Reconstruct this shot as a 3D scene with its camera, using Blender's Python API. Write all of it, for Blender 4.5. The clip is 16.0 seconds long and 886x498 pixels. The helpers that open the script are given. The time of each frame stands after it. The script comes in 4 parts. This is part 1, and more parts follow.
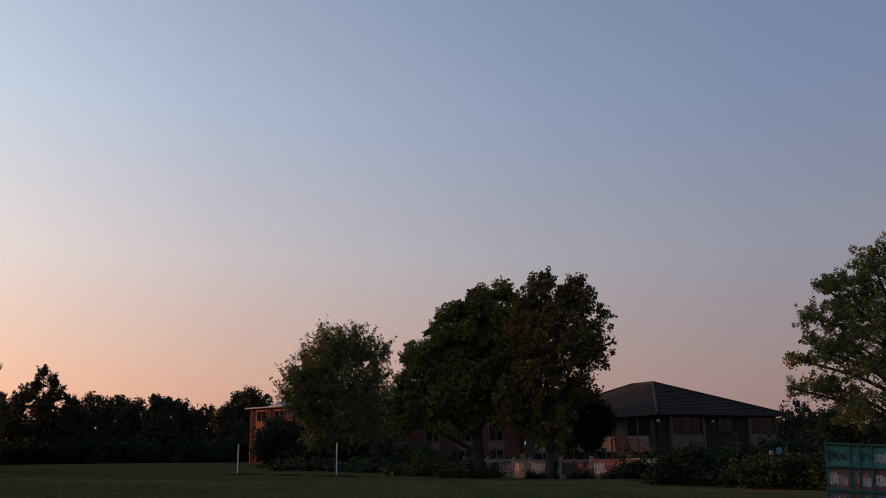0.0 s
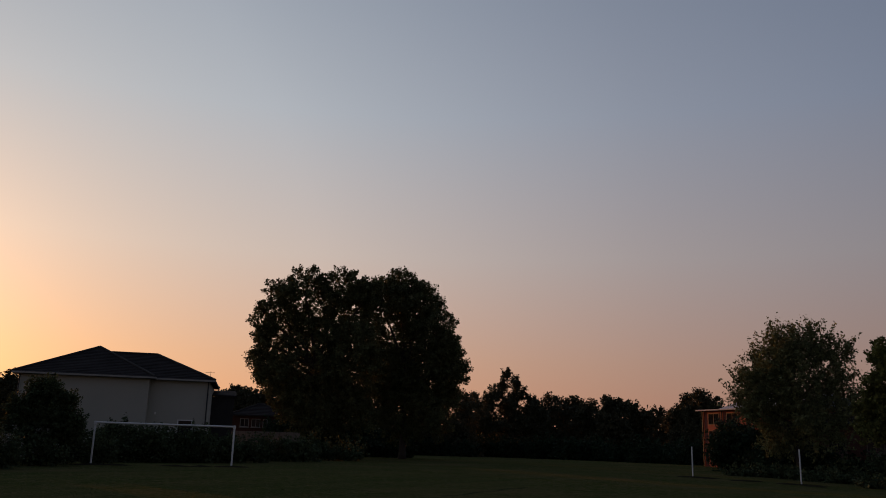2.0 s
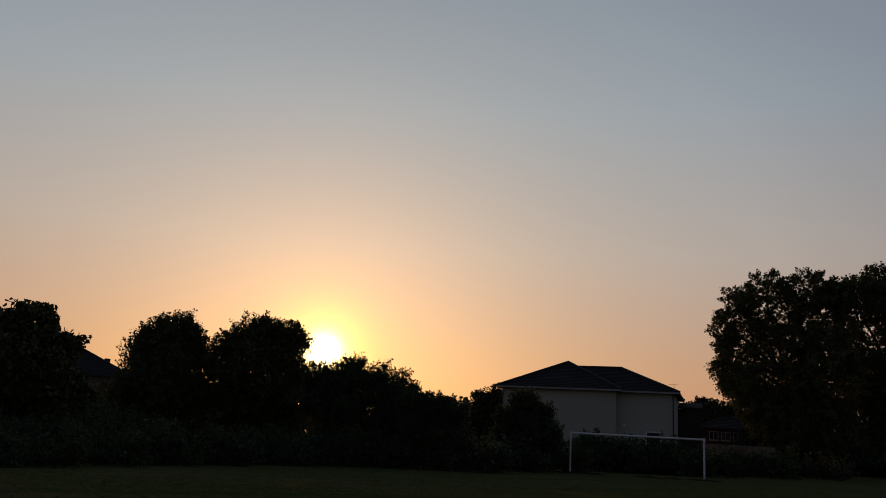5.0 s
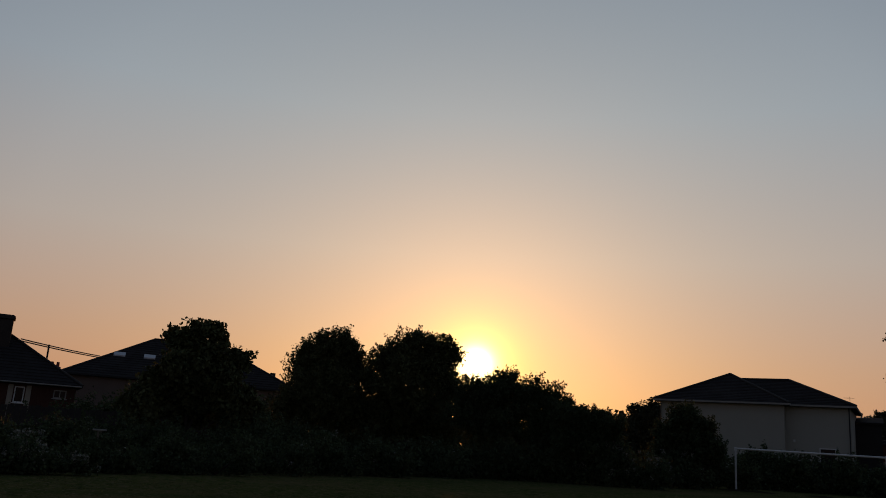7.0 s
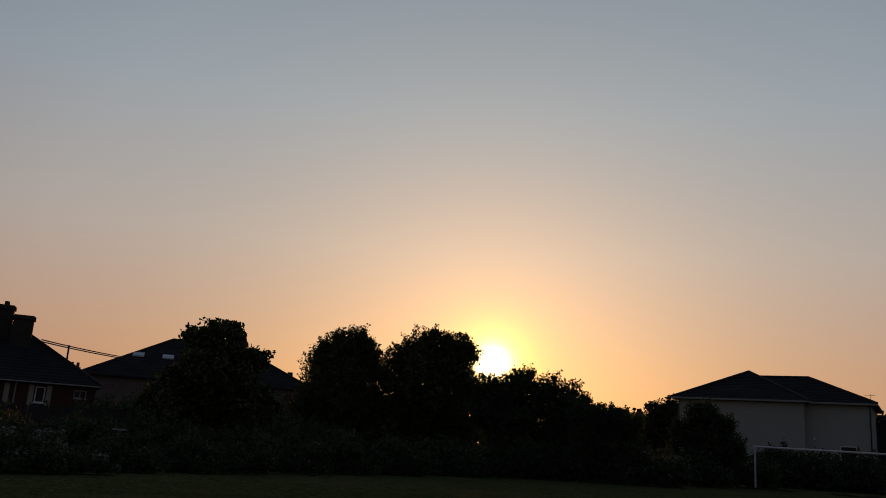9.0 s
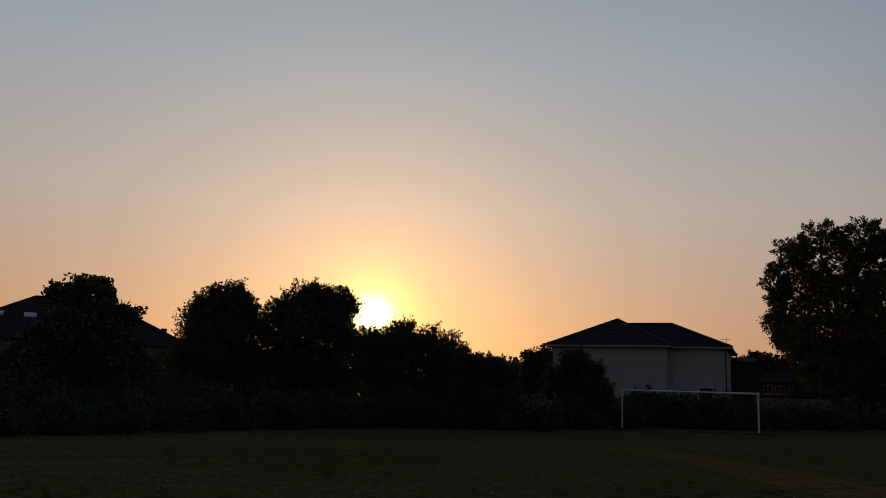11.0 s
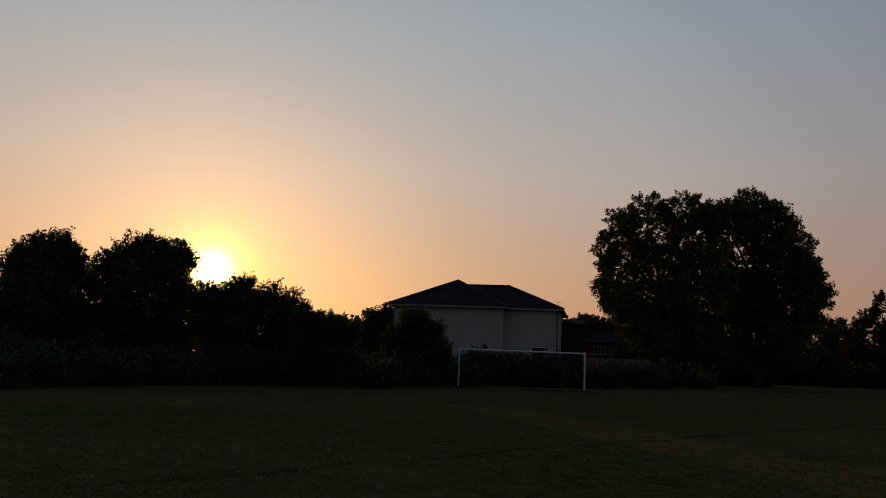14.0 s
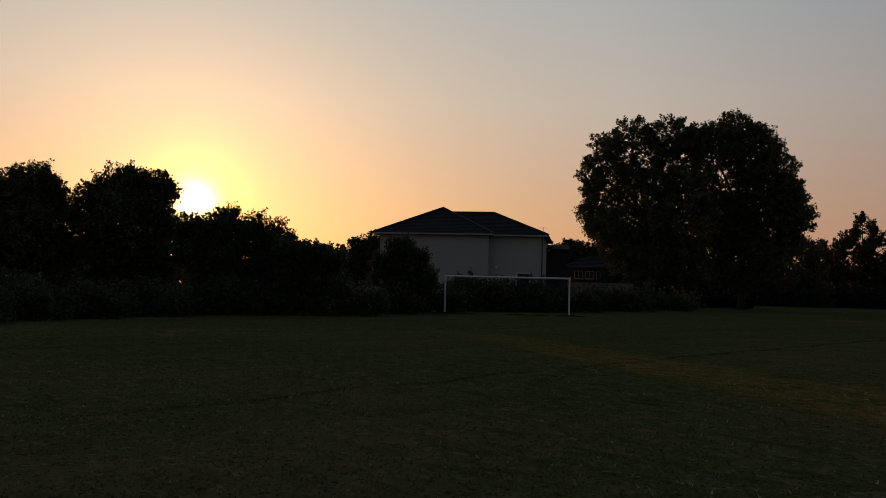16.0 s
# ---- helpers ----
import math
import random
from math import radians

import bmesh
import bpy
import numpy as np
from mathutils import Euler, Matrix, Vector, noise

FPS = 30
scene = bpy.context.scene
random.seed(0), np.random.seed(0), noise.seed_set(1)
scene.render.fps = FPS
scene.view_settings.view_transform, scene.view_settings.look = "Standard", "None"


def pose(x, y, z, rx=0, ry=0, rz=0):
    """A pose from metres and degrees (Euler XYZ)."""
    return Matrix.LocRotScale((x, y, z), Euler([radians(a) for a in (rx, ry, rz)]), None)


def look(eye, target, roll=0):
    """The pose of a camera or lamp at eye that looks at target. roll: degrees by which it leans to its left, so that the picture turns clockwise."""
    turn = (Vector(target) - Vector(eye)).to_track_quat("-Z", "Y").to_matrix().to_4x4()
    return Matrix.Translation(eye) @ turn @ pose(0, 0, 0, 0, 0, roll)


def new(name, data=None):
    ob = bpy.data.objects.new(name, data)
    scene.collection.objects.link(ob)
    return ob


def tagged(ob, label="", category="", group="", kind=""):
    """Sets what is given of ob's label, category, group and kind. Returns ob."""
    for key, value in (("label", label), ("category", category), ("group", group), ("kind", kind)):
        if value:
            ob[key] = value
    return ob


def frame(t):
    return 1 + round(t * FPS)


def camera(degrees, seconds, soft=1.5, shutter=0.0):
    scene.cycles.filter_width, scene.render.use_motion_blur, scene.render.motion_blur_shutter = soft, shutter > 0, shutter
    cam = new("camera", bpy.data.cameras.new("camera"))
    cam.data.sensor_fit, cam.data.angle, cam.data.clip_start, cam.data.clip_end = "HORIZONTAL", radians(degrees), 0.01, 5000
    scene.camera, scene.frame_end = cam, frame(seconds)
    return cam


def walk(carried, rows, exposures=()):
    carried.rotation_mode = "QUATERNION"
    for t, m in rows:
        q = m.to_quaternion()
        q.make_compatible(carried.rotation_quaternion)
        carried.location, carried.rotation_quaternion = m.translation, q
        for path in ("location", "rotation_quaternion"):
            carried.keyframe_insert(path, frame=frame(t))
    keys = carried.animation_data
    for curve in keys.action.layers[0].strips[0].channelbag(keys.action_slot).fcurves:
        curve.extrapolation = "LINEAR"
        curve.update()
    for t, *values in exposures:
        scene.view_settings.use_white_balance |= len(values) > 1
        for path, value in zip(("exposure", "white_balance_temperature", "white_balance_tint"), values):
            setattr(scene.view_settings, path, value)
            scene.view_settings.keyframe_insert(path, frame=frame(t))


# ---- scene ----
cam = camera(56.2, 16.0, soft=0.95)
EYE = 1.45
# seconds, pitch above level, lean, bearing (degrees, anticlockwise from +y)
ROWS = [
    (0.0, 13.54, 0.86, -2.26), (0.5, 13.65, 0.17, 5.88), (1.0, 13.48, -0.53, 13.42), (1.5, 13.46, -1.24, 20.59),
    (2.0, 13.45, -1.59, 27.47), (2.5, 13.42, -1.94, 33.85), (3.0, 13.34, -2.12, 40.15), (3.5, 13.26, -2.44, 46.33),
    (4.0, 13.12, -2.67, 51.34), (4.5, 13.02, -2.94, 54.97), (7.0, 13.20, -3.82, 68.70), (7.5, 13.45, -3.89, 69.77),
    (8.0, 13.63, -3.91, 70.36), (8.5, 13.69, -3.97, 70.56), (9.0, 13.04, -3.68, 69.86), (9.5, 11.69, -2.81, 67.03),
    (9.7, 11.15, -2.42, 65.78), (12.0, 9.96, -2.40, 59.28), (12.5, 9.36, -2.49, 56.86), (13.0, 8.82, -2.41, 54.42),
    (13.5, 8.65, -2.33, 53.11), (14.0, 7.75, -2.35, 50.90), (14.5, 5.10, -1.99, 48.46), (15.0, 2.48, -1.95, 48.13),
    (15.5, 2.40, -1.77, 49.13), (16.0, 2.78, -1.42, 49.95),
]
EXPOSURES = [(0.0, 1.26, 6250, 8), (0.5, 1.06, 6300, 8), (1.0, 0.95, 6350, 9), (1.5, 0.74, 6400, 10), (2.0, 0.48, 6500, 10), (2.5, 0.33, 6500, 10), (3.5, 0.04, 6480, 9), (4.5, 0.08, 6350, 6), (7.0, 0.07, 6290, 5),
             (9.5, 0.07, 6280, 5), (12.0, 0.05, 6120, 6), (12.5, 0.03, 6050, 9), (13.0, 0.04, 6100, 8), (13.5, 0.07, 6200, 3), (14.0, 0.07, 6200, 6), (14.5, 0.1, 6350, 5), (15.0, 0.48, 6550, 1), (15.5, 0.34, 6550, 3), (16.0, 0.32, 6550, 3)]
walk(cam, [(t, pose(0, 0, EYE, 90 + pitch, lean, bearing)) for t, pitch, lean, bearing in ROWS], EXPOSURES)

# ---- sky and sun ----
SUN_BEARING, SUN_HEIGHT = 66.8, 5.4
b, h = radians(SUN_BEARING), radians(SUN_HEIGHT)
TO_SUN = Vector((-math.sin(b) * math.cos(h), math.cos(b) * math.cos(h), math.sin(h)))
world = bpy.data.worlds.new("evening_sky")
scene.world = world
world.use_nodes = True
wn, wl = world.node_tree.nodes, world.node_tree.links
wn.clear()


def wmath(op, a, c=None, clamp=False):
    node = wn.new("ShaderNodeMath")
    node.operation, node.use_clamp = op, clamp
    for slot, value in ((0, a), (1, c)):
        if value is None:
            continue
        if isinstance(value, (int, float)):
            node.inputs[slot].default_value = value
        else:
            wl.new(value, node.inputs[slot])
    return node.outputs[0]


def wmix(op, factor, a, c):
    node = wn.new("ShaderNodeMix")
    node.data_type, node.blend_type = "RGBA", op
    for slot, value in ((0, factor), (6, a), (7, c)):
        if isinstance(value, (int, float, tuple)):
            node.inputs[slot].default_value = value
        else:
            wl.new(value, node.inputs[slot])
    return node.outputs[2]


def wramp(factor, stops):
    node = wn.new("ShaderNodeValToRGB")
    while len(node.color_ramp.elements) < len(stops):
        node.color_ramp.elements.new(0.5)
    for e, (p, c) in zip(node.color_ramp.elements, stops):
        e.position, e.color = p, (*c, 1)
    wl.new(factor, node.inputs[0])
    return node.outputs[0]


sky = wn.new("ShaderNodeTexSky")
sky.sky_type, sky.sun_disc = "NISHITA", False
sky.sun_elevation, sky.sun_rotation = h, -b
sky.air_density, sky.dust_density, sky.ozone_density = 1.0, 2.0, 1.0
coord = wn.new("ShaderNodeTexCoord")
way = wn.new("ShaderNodeVectorMath")
way.operation = "NORMALIZE"
wl.new(coord.outputs["Generated"], way.inputs[0])
split = wn.new("ShaderNodeSeparateXYZ")
wl.new(way.outputs[0], split.inputs[0])
dot = wn.new("ShaderNodeVectorMath")
dot.operation = "DOT_PRODUCT"
wl.new(way.outputs[0], dot.inputs[0])
dot.inputs[1].default_value = TO_SUN
off_sun = wmath("MULTIPLY", wmath("ARCCOSINE", dot.outputs["Value"]), 180 / math.pi)
# haze of a clear evening: warm low down, blue-grey above, brighter towards the sun
height = wmath("MAXIMUM", split.outputs["Z"], 0.0)
haze_far = wramp(height, [(0.0, (0.325, 0.184, 0.156)), (0.10, (0.316, 0.223, 0.206)), (0.22, (0.275, 0.26, 0.283)),
                          (0.38, (0.20, 0.235, 0.325)), (0.60, (0.14, 0.18, 0.27)), (1.0, (0.07, 0.10, 0.16))])
haze_near = wramp(height, [(0.0, (0.65, 0.228, 0.088)), (0.10, (0.61, 0.312, 0.172)), (0.22, (0.54, 0.415, 0.335)),
                           (0.38, (0.41, 0.42, 0.415)), (0.60, (0.27, 0.30, 0.33)), (1.0, (0.10, 0.13, 0.18))])
near = wmath("POWER", wmath("SUBTRACT", 1.0, wmath("DIVIDE", off_sun, 95.0), True), 1.18)
haze = wmix("MIX", near, haze_far, haze_near)
base = wmix("MIX", 0.85, wmix("MULTIPLY", 1.0, sky.outputs[0], (0.06, 0.065, 0.075, 1)), haze)
# the sky grows darker away from the sun
dusk = wramp(wmath("DIVIDE", off_sun, 180.0), [(0.0, (1, 1, 1)), (0.17, (1, 1, 1)), (0.30, (0.74, 0.74, 0.76)), (0.42, (0.575, 0.59, 0.62)), (0.50, (0.50, 0.515, 0.56)), (0.75, (0.35, 0.355, 0.375)), (1.0, (0.32, 0.325, 0.34))])
base = wmix("MULTIPLY", 1.0, base, dusk)


def glow(colour, width, power):
    fall = wmath("POWER", 2.718, wmath("MULTIPLY", wmath("POWER", wmath("DIVIDE", off_sun, width), power), -1.0))
    return wmix("MULTIPLY", 1.0, fall, colour)


# the sun's own brightness spread by the low haze
for colour, width, power in (((0.39, 0.115, 0.025, 1), 8.0, 1.2), ((1.0, 0.72, 0.0, 1), 2.3, 1.5), ((10.0, 7.6, 4.8, 1), 0.62, 1.25)):
    base = wmix("ADD", 1.0, base, glow(colour, width, power))
back = wn.new("ShaderNodeBackground")
wl.new(base, back.inputs[0])
back.inputs[1].default_value = 1.0
wl.new(back.outputs[0], wn.new("ShaderNodeOutputWorld").inputs[0])

sun = new("sun", bpy.data.lights.new("sun", "SUN"))
sun.data.energy, sun.data.angle, sun.data.color = 1.6, radians(0.6), (1.0, 0.34, 0.10)
sun.matrix_world = look((0, 0, 0), -TO_SUN)


# ---- materials ----
def material(name, colour, rough=0.8, metal=0.0, fine=30.0, coarse=1.5, vary=0.25, bump=0.2, tint=None, island=0.0, through_light=0.0, spec=0.3):
    """Colour with grain at two scales, relief, and a change from piece to piece."""
    m = bpy.data.materials.new(name)
    m.use_nodes = True
    n, l = m.node_tree.nodes, m.node_tree.links
    p = n["Principled BSDF"]
    p.inputs["Roughness"].default_value, p.inputs["Metallic"].default_value = rough, metal
    p.inputs["Specular IOR Level"].default_value = spec
    tc = n.new("ShaderNodeTexCoord")
    outs = []
    for scale in (fine, coarse):
        t = n.new("ShaderNodeTexNoise")
        t.inputs["Scale"].default_value, t.inputs["Detail"].default_value = scale, 5
        l.new(tc.outputs["Object"], t.inputs["Vector"])
        outs.append(t.outputs["Fac"])
    a = n.new("ShaderNodeMath")
    a.operation = "ADD"
    l.new(outs[0], a.inputs[0]), l.new(outs[1], a.inputs[1])
    r = n.new("ShaderNodeMapRange")
    r.inputs[1].default_value, r.inputs[2].default_value = 0.6, 1.4
    r.inputs[3].default_value, r.inputs[4].default_value = 0.0, 1.0
    l.new(a.outputs[0], r.inputs[0])
    mix = n.new("ShaderNodeMix")
    mix.data_type = "RGBA"
    other = tint or tuple(c * (1 - vary) for c in colour)
    mix.inputs[6].default_value = (*[min(1, c * (1 + vary * 0.5)) for c in colour], 1)
    mix.inputs[7].default_value = (*other, 1)
    l.new(r.outputs[0], mix.inputs[0])
    out = mix.outputs[2]
    if island:
        g = n.new("ShaderNodeNewGeometry")
        hsv = n.new("ShaderNodeHueSaturation")
        mr = n.new("ShaderNodeMapRange")
        mr.inputs[3].default_value, mr.inputs[4].default_value = 1 - island, 1 + island
        l.new(g.outputs["Random Per Island"], mr.inputs[0])
        l.new(mr.outputs[0], hsv.inputs["Value"])
        l.new(out, hsv.inputs["Color"])
        out = hsv.outputs[0]
    l.new(out, p.inputs["Base Color"])
    if bump:
        bp = n.new("ShaderNodeBump")
        bp.inputs["Strength"].default_value, bp.inputs["Distance"].default_value = bump, 0.02
        l.new(outs[0], bp.inputs["Height"])
        l.new(bp.outputs[0], p.inputs["Normal"])
    if through_light:
        tr = n.new("ShaderNodeBsdfTranslucent")
        ms = n.new("ShaderNodeMixShader")
        ms.inputs[0].default_value = through_light
        l.new(out, tr.inputs[0])
        l.new(p.outputs[0], ms.inputs[1]), l.new(tr.outputs[0], ms.inputs[2])
        l.new(ms.outputs[0], n["Material Output"].inputs[0])
    return m


def leafy(name, colour, tint, glow=0.16):
    return material(name, colour, 0.75, fine=3.0, coarse=0.25, tint=tint, bump=0, island=0.45, through_light=glow, spec=0.15)


CHESTNUT = leafy("chestnut_leaf", (0.135, 0.142, 0.040), (0.088, 0.098, 0.029))
COPPER = leafy("copper_leaf", (0.155, 0.118, 0.046), (0.095, 0.090, 0.034))
WILLOW = leafy("willow_leaf", (0.185, 0.190, 0.070), (0.130, 0.138, 0.050))
SILVER = leafy("silver_leaf", (0.165, 0.175, 0.075), (0.115, 0.125, 0.052))
SYCAMORE = leafy("sycamore_leaf", (0.100, 0.108, 0.044), (0.070, 0.076, 0.032), 0.08)
HEDGE = leafy("hedge_leaf", (0.070, 0.092, 0.042), (0.048, 0.064, 0.030))
# hedge leaf darkened and cooled, so the scrub's shade sits in the colour
SHADELEAF = leafy("shade_toned_leaf", (0.022, 0.042, 0.019), (0.016, 0.030, 0.014))
CELLS = [material("faded_" + n, c, 0.75, fine=14, coarse=2.2, vary=0.5, bump=0.15) for n, c in (
    ("maroon", (0.22, 0.085, 0.110)), ("slate", (0.13, 0.17, 0.175)), ("blue", (0.12, 0.22, 0.40)), ("brown", (0.19, 0.12, 0.11)))]
MURAL = [material("mural_" + n, c, 0.9, fine=10, coarse=1.4, vary=0.45, bump=0.3) for n, c in (
    ("grey", (0.15, 0.155, 0.155)), ("cream", (0.22, 0.17, 0.145)), ("red", (0.20, 0.10, 0.09)), ("pink", (0.32, 0.10, 0.09)), ("pale", (0.23, 0.175, 0.155)))]
FARLEAF = leafy("far_leaf", (0.070, 0.070, 0.038), (0.050, 0.052, 0.029), 0.08)
BLOSSOM = material("blossom", (0.27, 0.26, 0.21), 0.8, bump=0, island=0.3)
BARK = material("bark", (0.055, 0.043, 0.033), 0.95, fine=9, coarse=1.2, vary=0.5, bump=0.9)
BLADE = material("grass_blade", (0.080, 0.090, 0.025), 0.85, fine=2.0, coarse=0.15, tint=(0.108, 0.096, 0.042), bump=0, island=0.40, through_light=0.3, spec=0.1)
STRAW = material("dry_stem", (0.26, 0.22, 0.13), 0.9, bump=0, island=0.4)
RENDER = material("cream_render", (0.44, 0.425, 0.36), 0.92, fine=60, coarse=0.5, vary=0.10, bump=0.15)
TILE = material("slate_tile", (0.040, 0.036, 0.036), 0.95, spec=0.05, fine=6, coarse=0.6, vary=0.4, bump=0.3, island=0.2)
RIDGE = material("ridge_tile", (0.046, 0.042, 0.041), 0.85, vary=0.3)
TRIM = material("grey_trim", (0.36, 0.34, 0.31), 0.7, fine=20, coarse=2, vary=0.2, bump=0.08)
WHITE = material("white_paint", (0.80, 0.79, 0.76), 0.55, fine=25, coarse=2, vary=0.12, bump=0.08)
BRICK = material("red_brick", (0.25, 0.075, 0.052), 0.9, fine=8, coarse=0.7, vary=0.35, bump=0.3)
DULLBRICK = material("dull_brick", (0.15, 0.070, 0.055), 0.9, fine=8, coarse=0.7, vary=0.35, bump=0.3)
CHIMNEYBRICK = material("dark_chimney_brick", (0.075, 0.060, 0.052), 0.95, fine=9, coarse=0.8, vary=0.4, bump=0.3, spec=0.1)
OLDBRICK = material("old_dark_brick", (0.095, 0.046, 0.035), 0.95, fine=8, coarse=0.7, vary=0.35, bump=0.3, spec=0.1)
STONE = material("quoin_stone", (0.42, 0.37, 0.30), 0.9, vary=0.25)
TIMBER = material("grey_cladding", (0.038, 0.035, 0.034), 0.8, fine=12, coarse=1, vary=0.3)
PANEL = material("buff_panel", (0.20, 0.15, 0.125), 0.85, fine=14, coarse=0.8, vary=0.18)
CONCRETE = material("concrete", (0.28, 0.25, 0.225), 0.93, fine=20, coarse=1.2, vary=0.3, bump=0.4)
METALROOF = material("sheet_metal_roof", (0.34, 0.37, 0.40), 0.7, 0.0, vary=0.15, spec=0.3)
GREEN = material("green_paint_steel", (0.058, 0.235, 0.19), 0.6, fine=18, coarse=1.5, vary=0.35, bump=0.15)
DARKSTEEL = material("dark_steel", (0.10, 0.12, 0.12), 0.55, 0.5, vary=0.3)
DARK = material("dark_paint", (0.03, 0.03, 0.032), 0.6, vary=0.3)
FENCEWOOD = material("weathered_fence", (0.20, 0.165, 0.13), 0.92, fine=14, coarse=1, vary=0.4, bump=0.4)
STAIRWOOD = material("red_brown_timber", (0.34, 0.13, 0.07), 0.8, fine=14, coarse=1.2, vary=0.35, bump=0.3)
GREENFRAME = material("dark_green_steel", (0.030, 0.105, 0.088), 0.55, fine=18, coarse=1.5, vary=0.35, bump=0.15)
DARKFENCE = material("dark_fence_boards", (0.058, 0.050, 0.046), 0.9, fine=14, coarse=1, vary=0.4, bump=0.4)
SOIL = material("bare_soil", (0.036, 0.031, 0.019), 1.0, spec=0.0, fine=25, coarse=3, vary=0.4, bump=0.8)
WORN = [material("old_spray_" + n, c, 0.8, fine=12, coarse=1.5, vary=0.5) for n, c in (
    ("pink", (0.44, 0.10, 0.11)), ("pale", (0.55, 0.46, 0.40)), ("blue", (0.11, 0.14, 0.19)), ("orange", (0.29, 0.13, 0.07)), ("black", (0.03, 0.03, 0.032)), ("grey", (0.20, 0.19, 0.18)))]
PAINTS = [material("spray_" + n, c, 0.6, fine=12, coarse=2, vary=0.35) for n, c in (
    ("pink", (0.46, 0.14, 0.20)), ("white", (0.64, 0.60, 0.57)), ("blue", (0.14, 0.19, 0.32)), ("orange", (0.50, 0.22, 0.10)), ("black", (0.03, 0.03, 0.035)), ("teal", (0.12, 0.30, 0.30)))]


def glass():
    m = bpy.data.materials.new("window_glass")
    m.use_nodes = True
    p = m.node_tree.nodes["Principled BSDF"]
    p.inputs["Base Color"].default_value = (0.012, 0.014, 0.017, 1)
    p.inputs["Roughness"].default_value = 0.08
    p.inputs["Specular IOR Level"].default_value = 0.25
    return m


GLASS = glass()
# pale grey base stands for bright sky reflected in the glazing
ROOFLIGHT = material("sky_pale_glazing", (0.55, 0.57, 0.60), 0.12, vary=0.05, bump=0, spec=0.6)


# ---- building helpers ----
def at(bearing, distance, z=0.0):
    a = radians(bearing)
    return Vector((-distance * math.sin(a), distance * math.cos(a), z))


def smooth(v):
    v = max(0.0, min(1.0, v))
    return v * v * (3 - 2 * v)


DIPS = [(28, 78, 20, -1.2), (2, 60, 13, -0.22), (-64, -4, 17, -1.0), (-75, 130, 45, 0.25)]


def ground_z(x, y):
    z = 0.05 * noise.noise((x * 0.06, y * 0.06, 0.3)) * smooth((math.hypot(x, y) - 6) / 10)
    for cx, cy, s, depth in DIPS:
        z += depth * math.exp(-((x - cx) ** 2 + (y - cy) ** 2) / (2 * s * s))
    return z


def on_ground(bearing, distance):
    p = at(bearing, distance)
    p.z = ground_z(p.x, p.y)
    return p


def part(name, bm, mat, parent=None, label="", smooth_faces=False):
    me = bpy.data.meshes.new(name)
    bm.normal_update()
    if smooth_faces:
        for f in bm.faces:
            f.smooth = True
    bm.to_mesh(me)
    bm.free()
    me.materials.append(mat)
    ob = new(name, me)
    ob.parent = parent
    if label:
        ob["label"] = label
    return ob


def thing(name, m, label, category, group="", kind=""):
    ob = new(name)
    ob.empty_display_size = 0.3
    ob.matrix_world = m
    return tagged(ob, label, category, group, kind)


def box(bm, lo, hi, bevel=0.0):
    """An upright block between two corners, its edges rounded by bevel."""
    made = bmesh.ops.create_cube(bm, size=1.0)["verts"]
    lo, hi = Vector(lo), Vector(hi)
    for v in made:
        v.co = Vector([(lo[i] + hi[i]) / 2 + v.co[i] * (hi[i] - lo[i]) for i in range(3)])
    if bevel:
        edges = list({e for v in made for e in v.link_edges})
        bmesh.ops.bevel(bm, geom=edges, offset=bevel, segments=1, affect="EDGES")
    return bm


def block(lo, hi, bevel=0.0):
    return box(bmesh.new(), lo, hi, bevel)


def solid(bm, points, faces):
    vs = [bm.verts.new(p) for p in points]
    for f in faces:
        bm.faces.new([vs[i] for i in f])
    return bm


def tube(bm, path, radii, sides=8):
    """A tapered round bar along a path."""
    rings = []
    for i, p in enumerate(path):
        p = Vector(p)
        ahead = Vector(path[min(i + 1, len(path) - 1)]) - Vector(path[max(i - 1, 0)])
        q = ahead.to_track_quat("Z", "Y")
        rings.append([bm.verts.new(p + q @ Vector((radii[i] * math.cos(k * 2 * math.pi / sides), radii[i] * math.sin(k * 2 * math.pi / sides), 0))) for k in range(sides)])
    for a, c in zip(rings, rings[1:]):
        for k in range(sides):
            bm.faces.new((a[k], a[(k + 1) % sides], c[(k + 1) % sides], c[k]))
    bm.faces.new(rings[0][::-1]), bm.faces.new(rings[-1])
    return bm


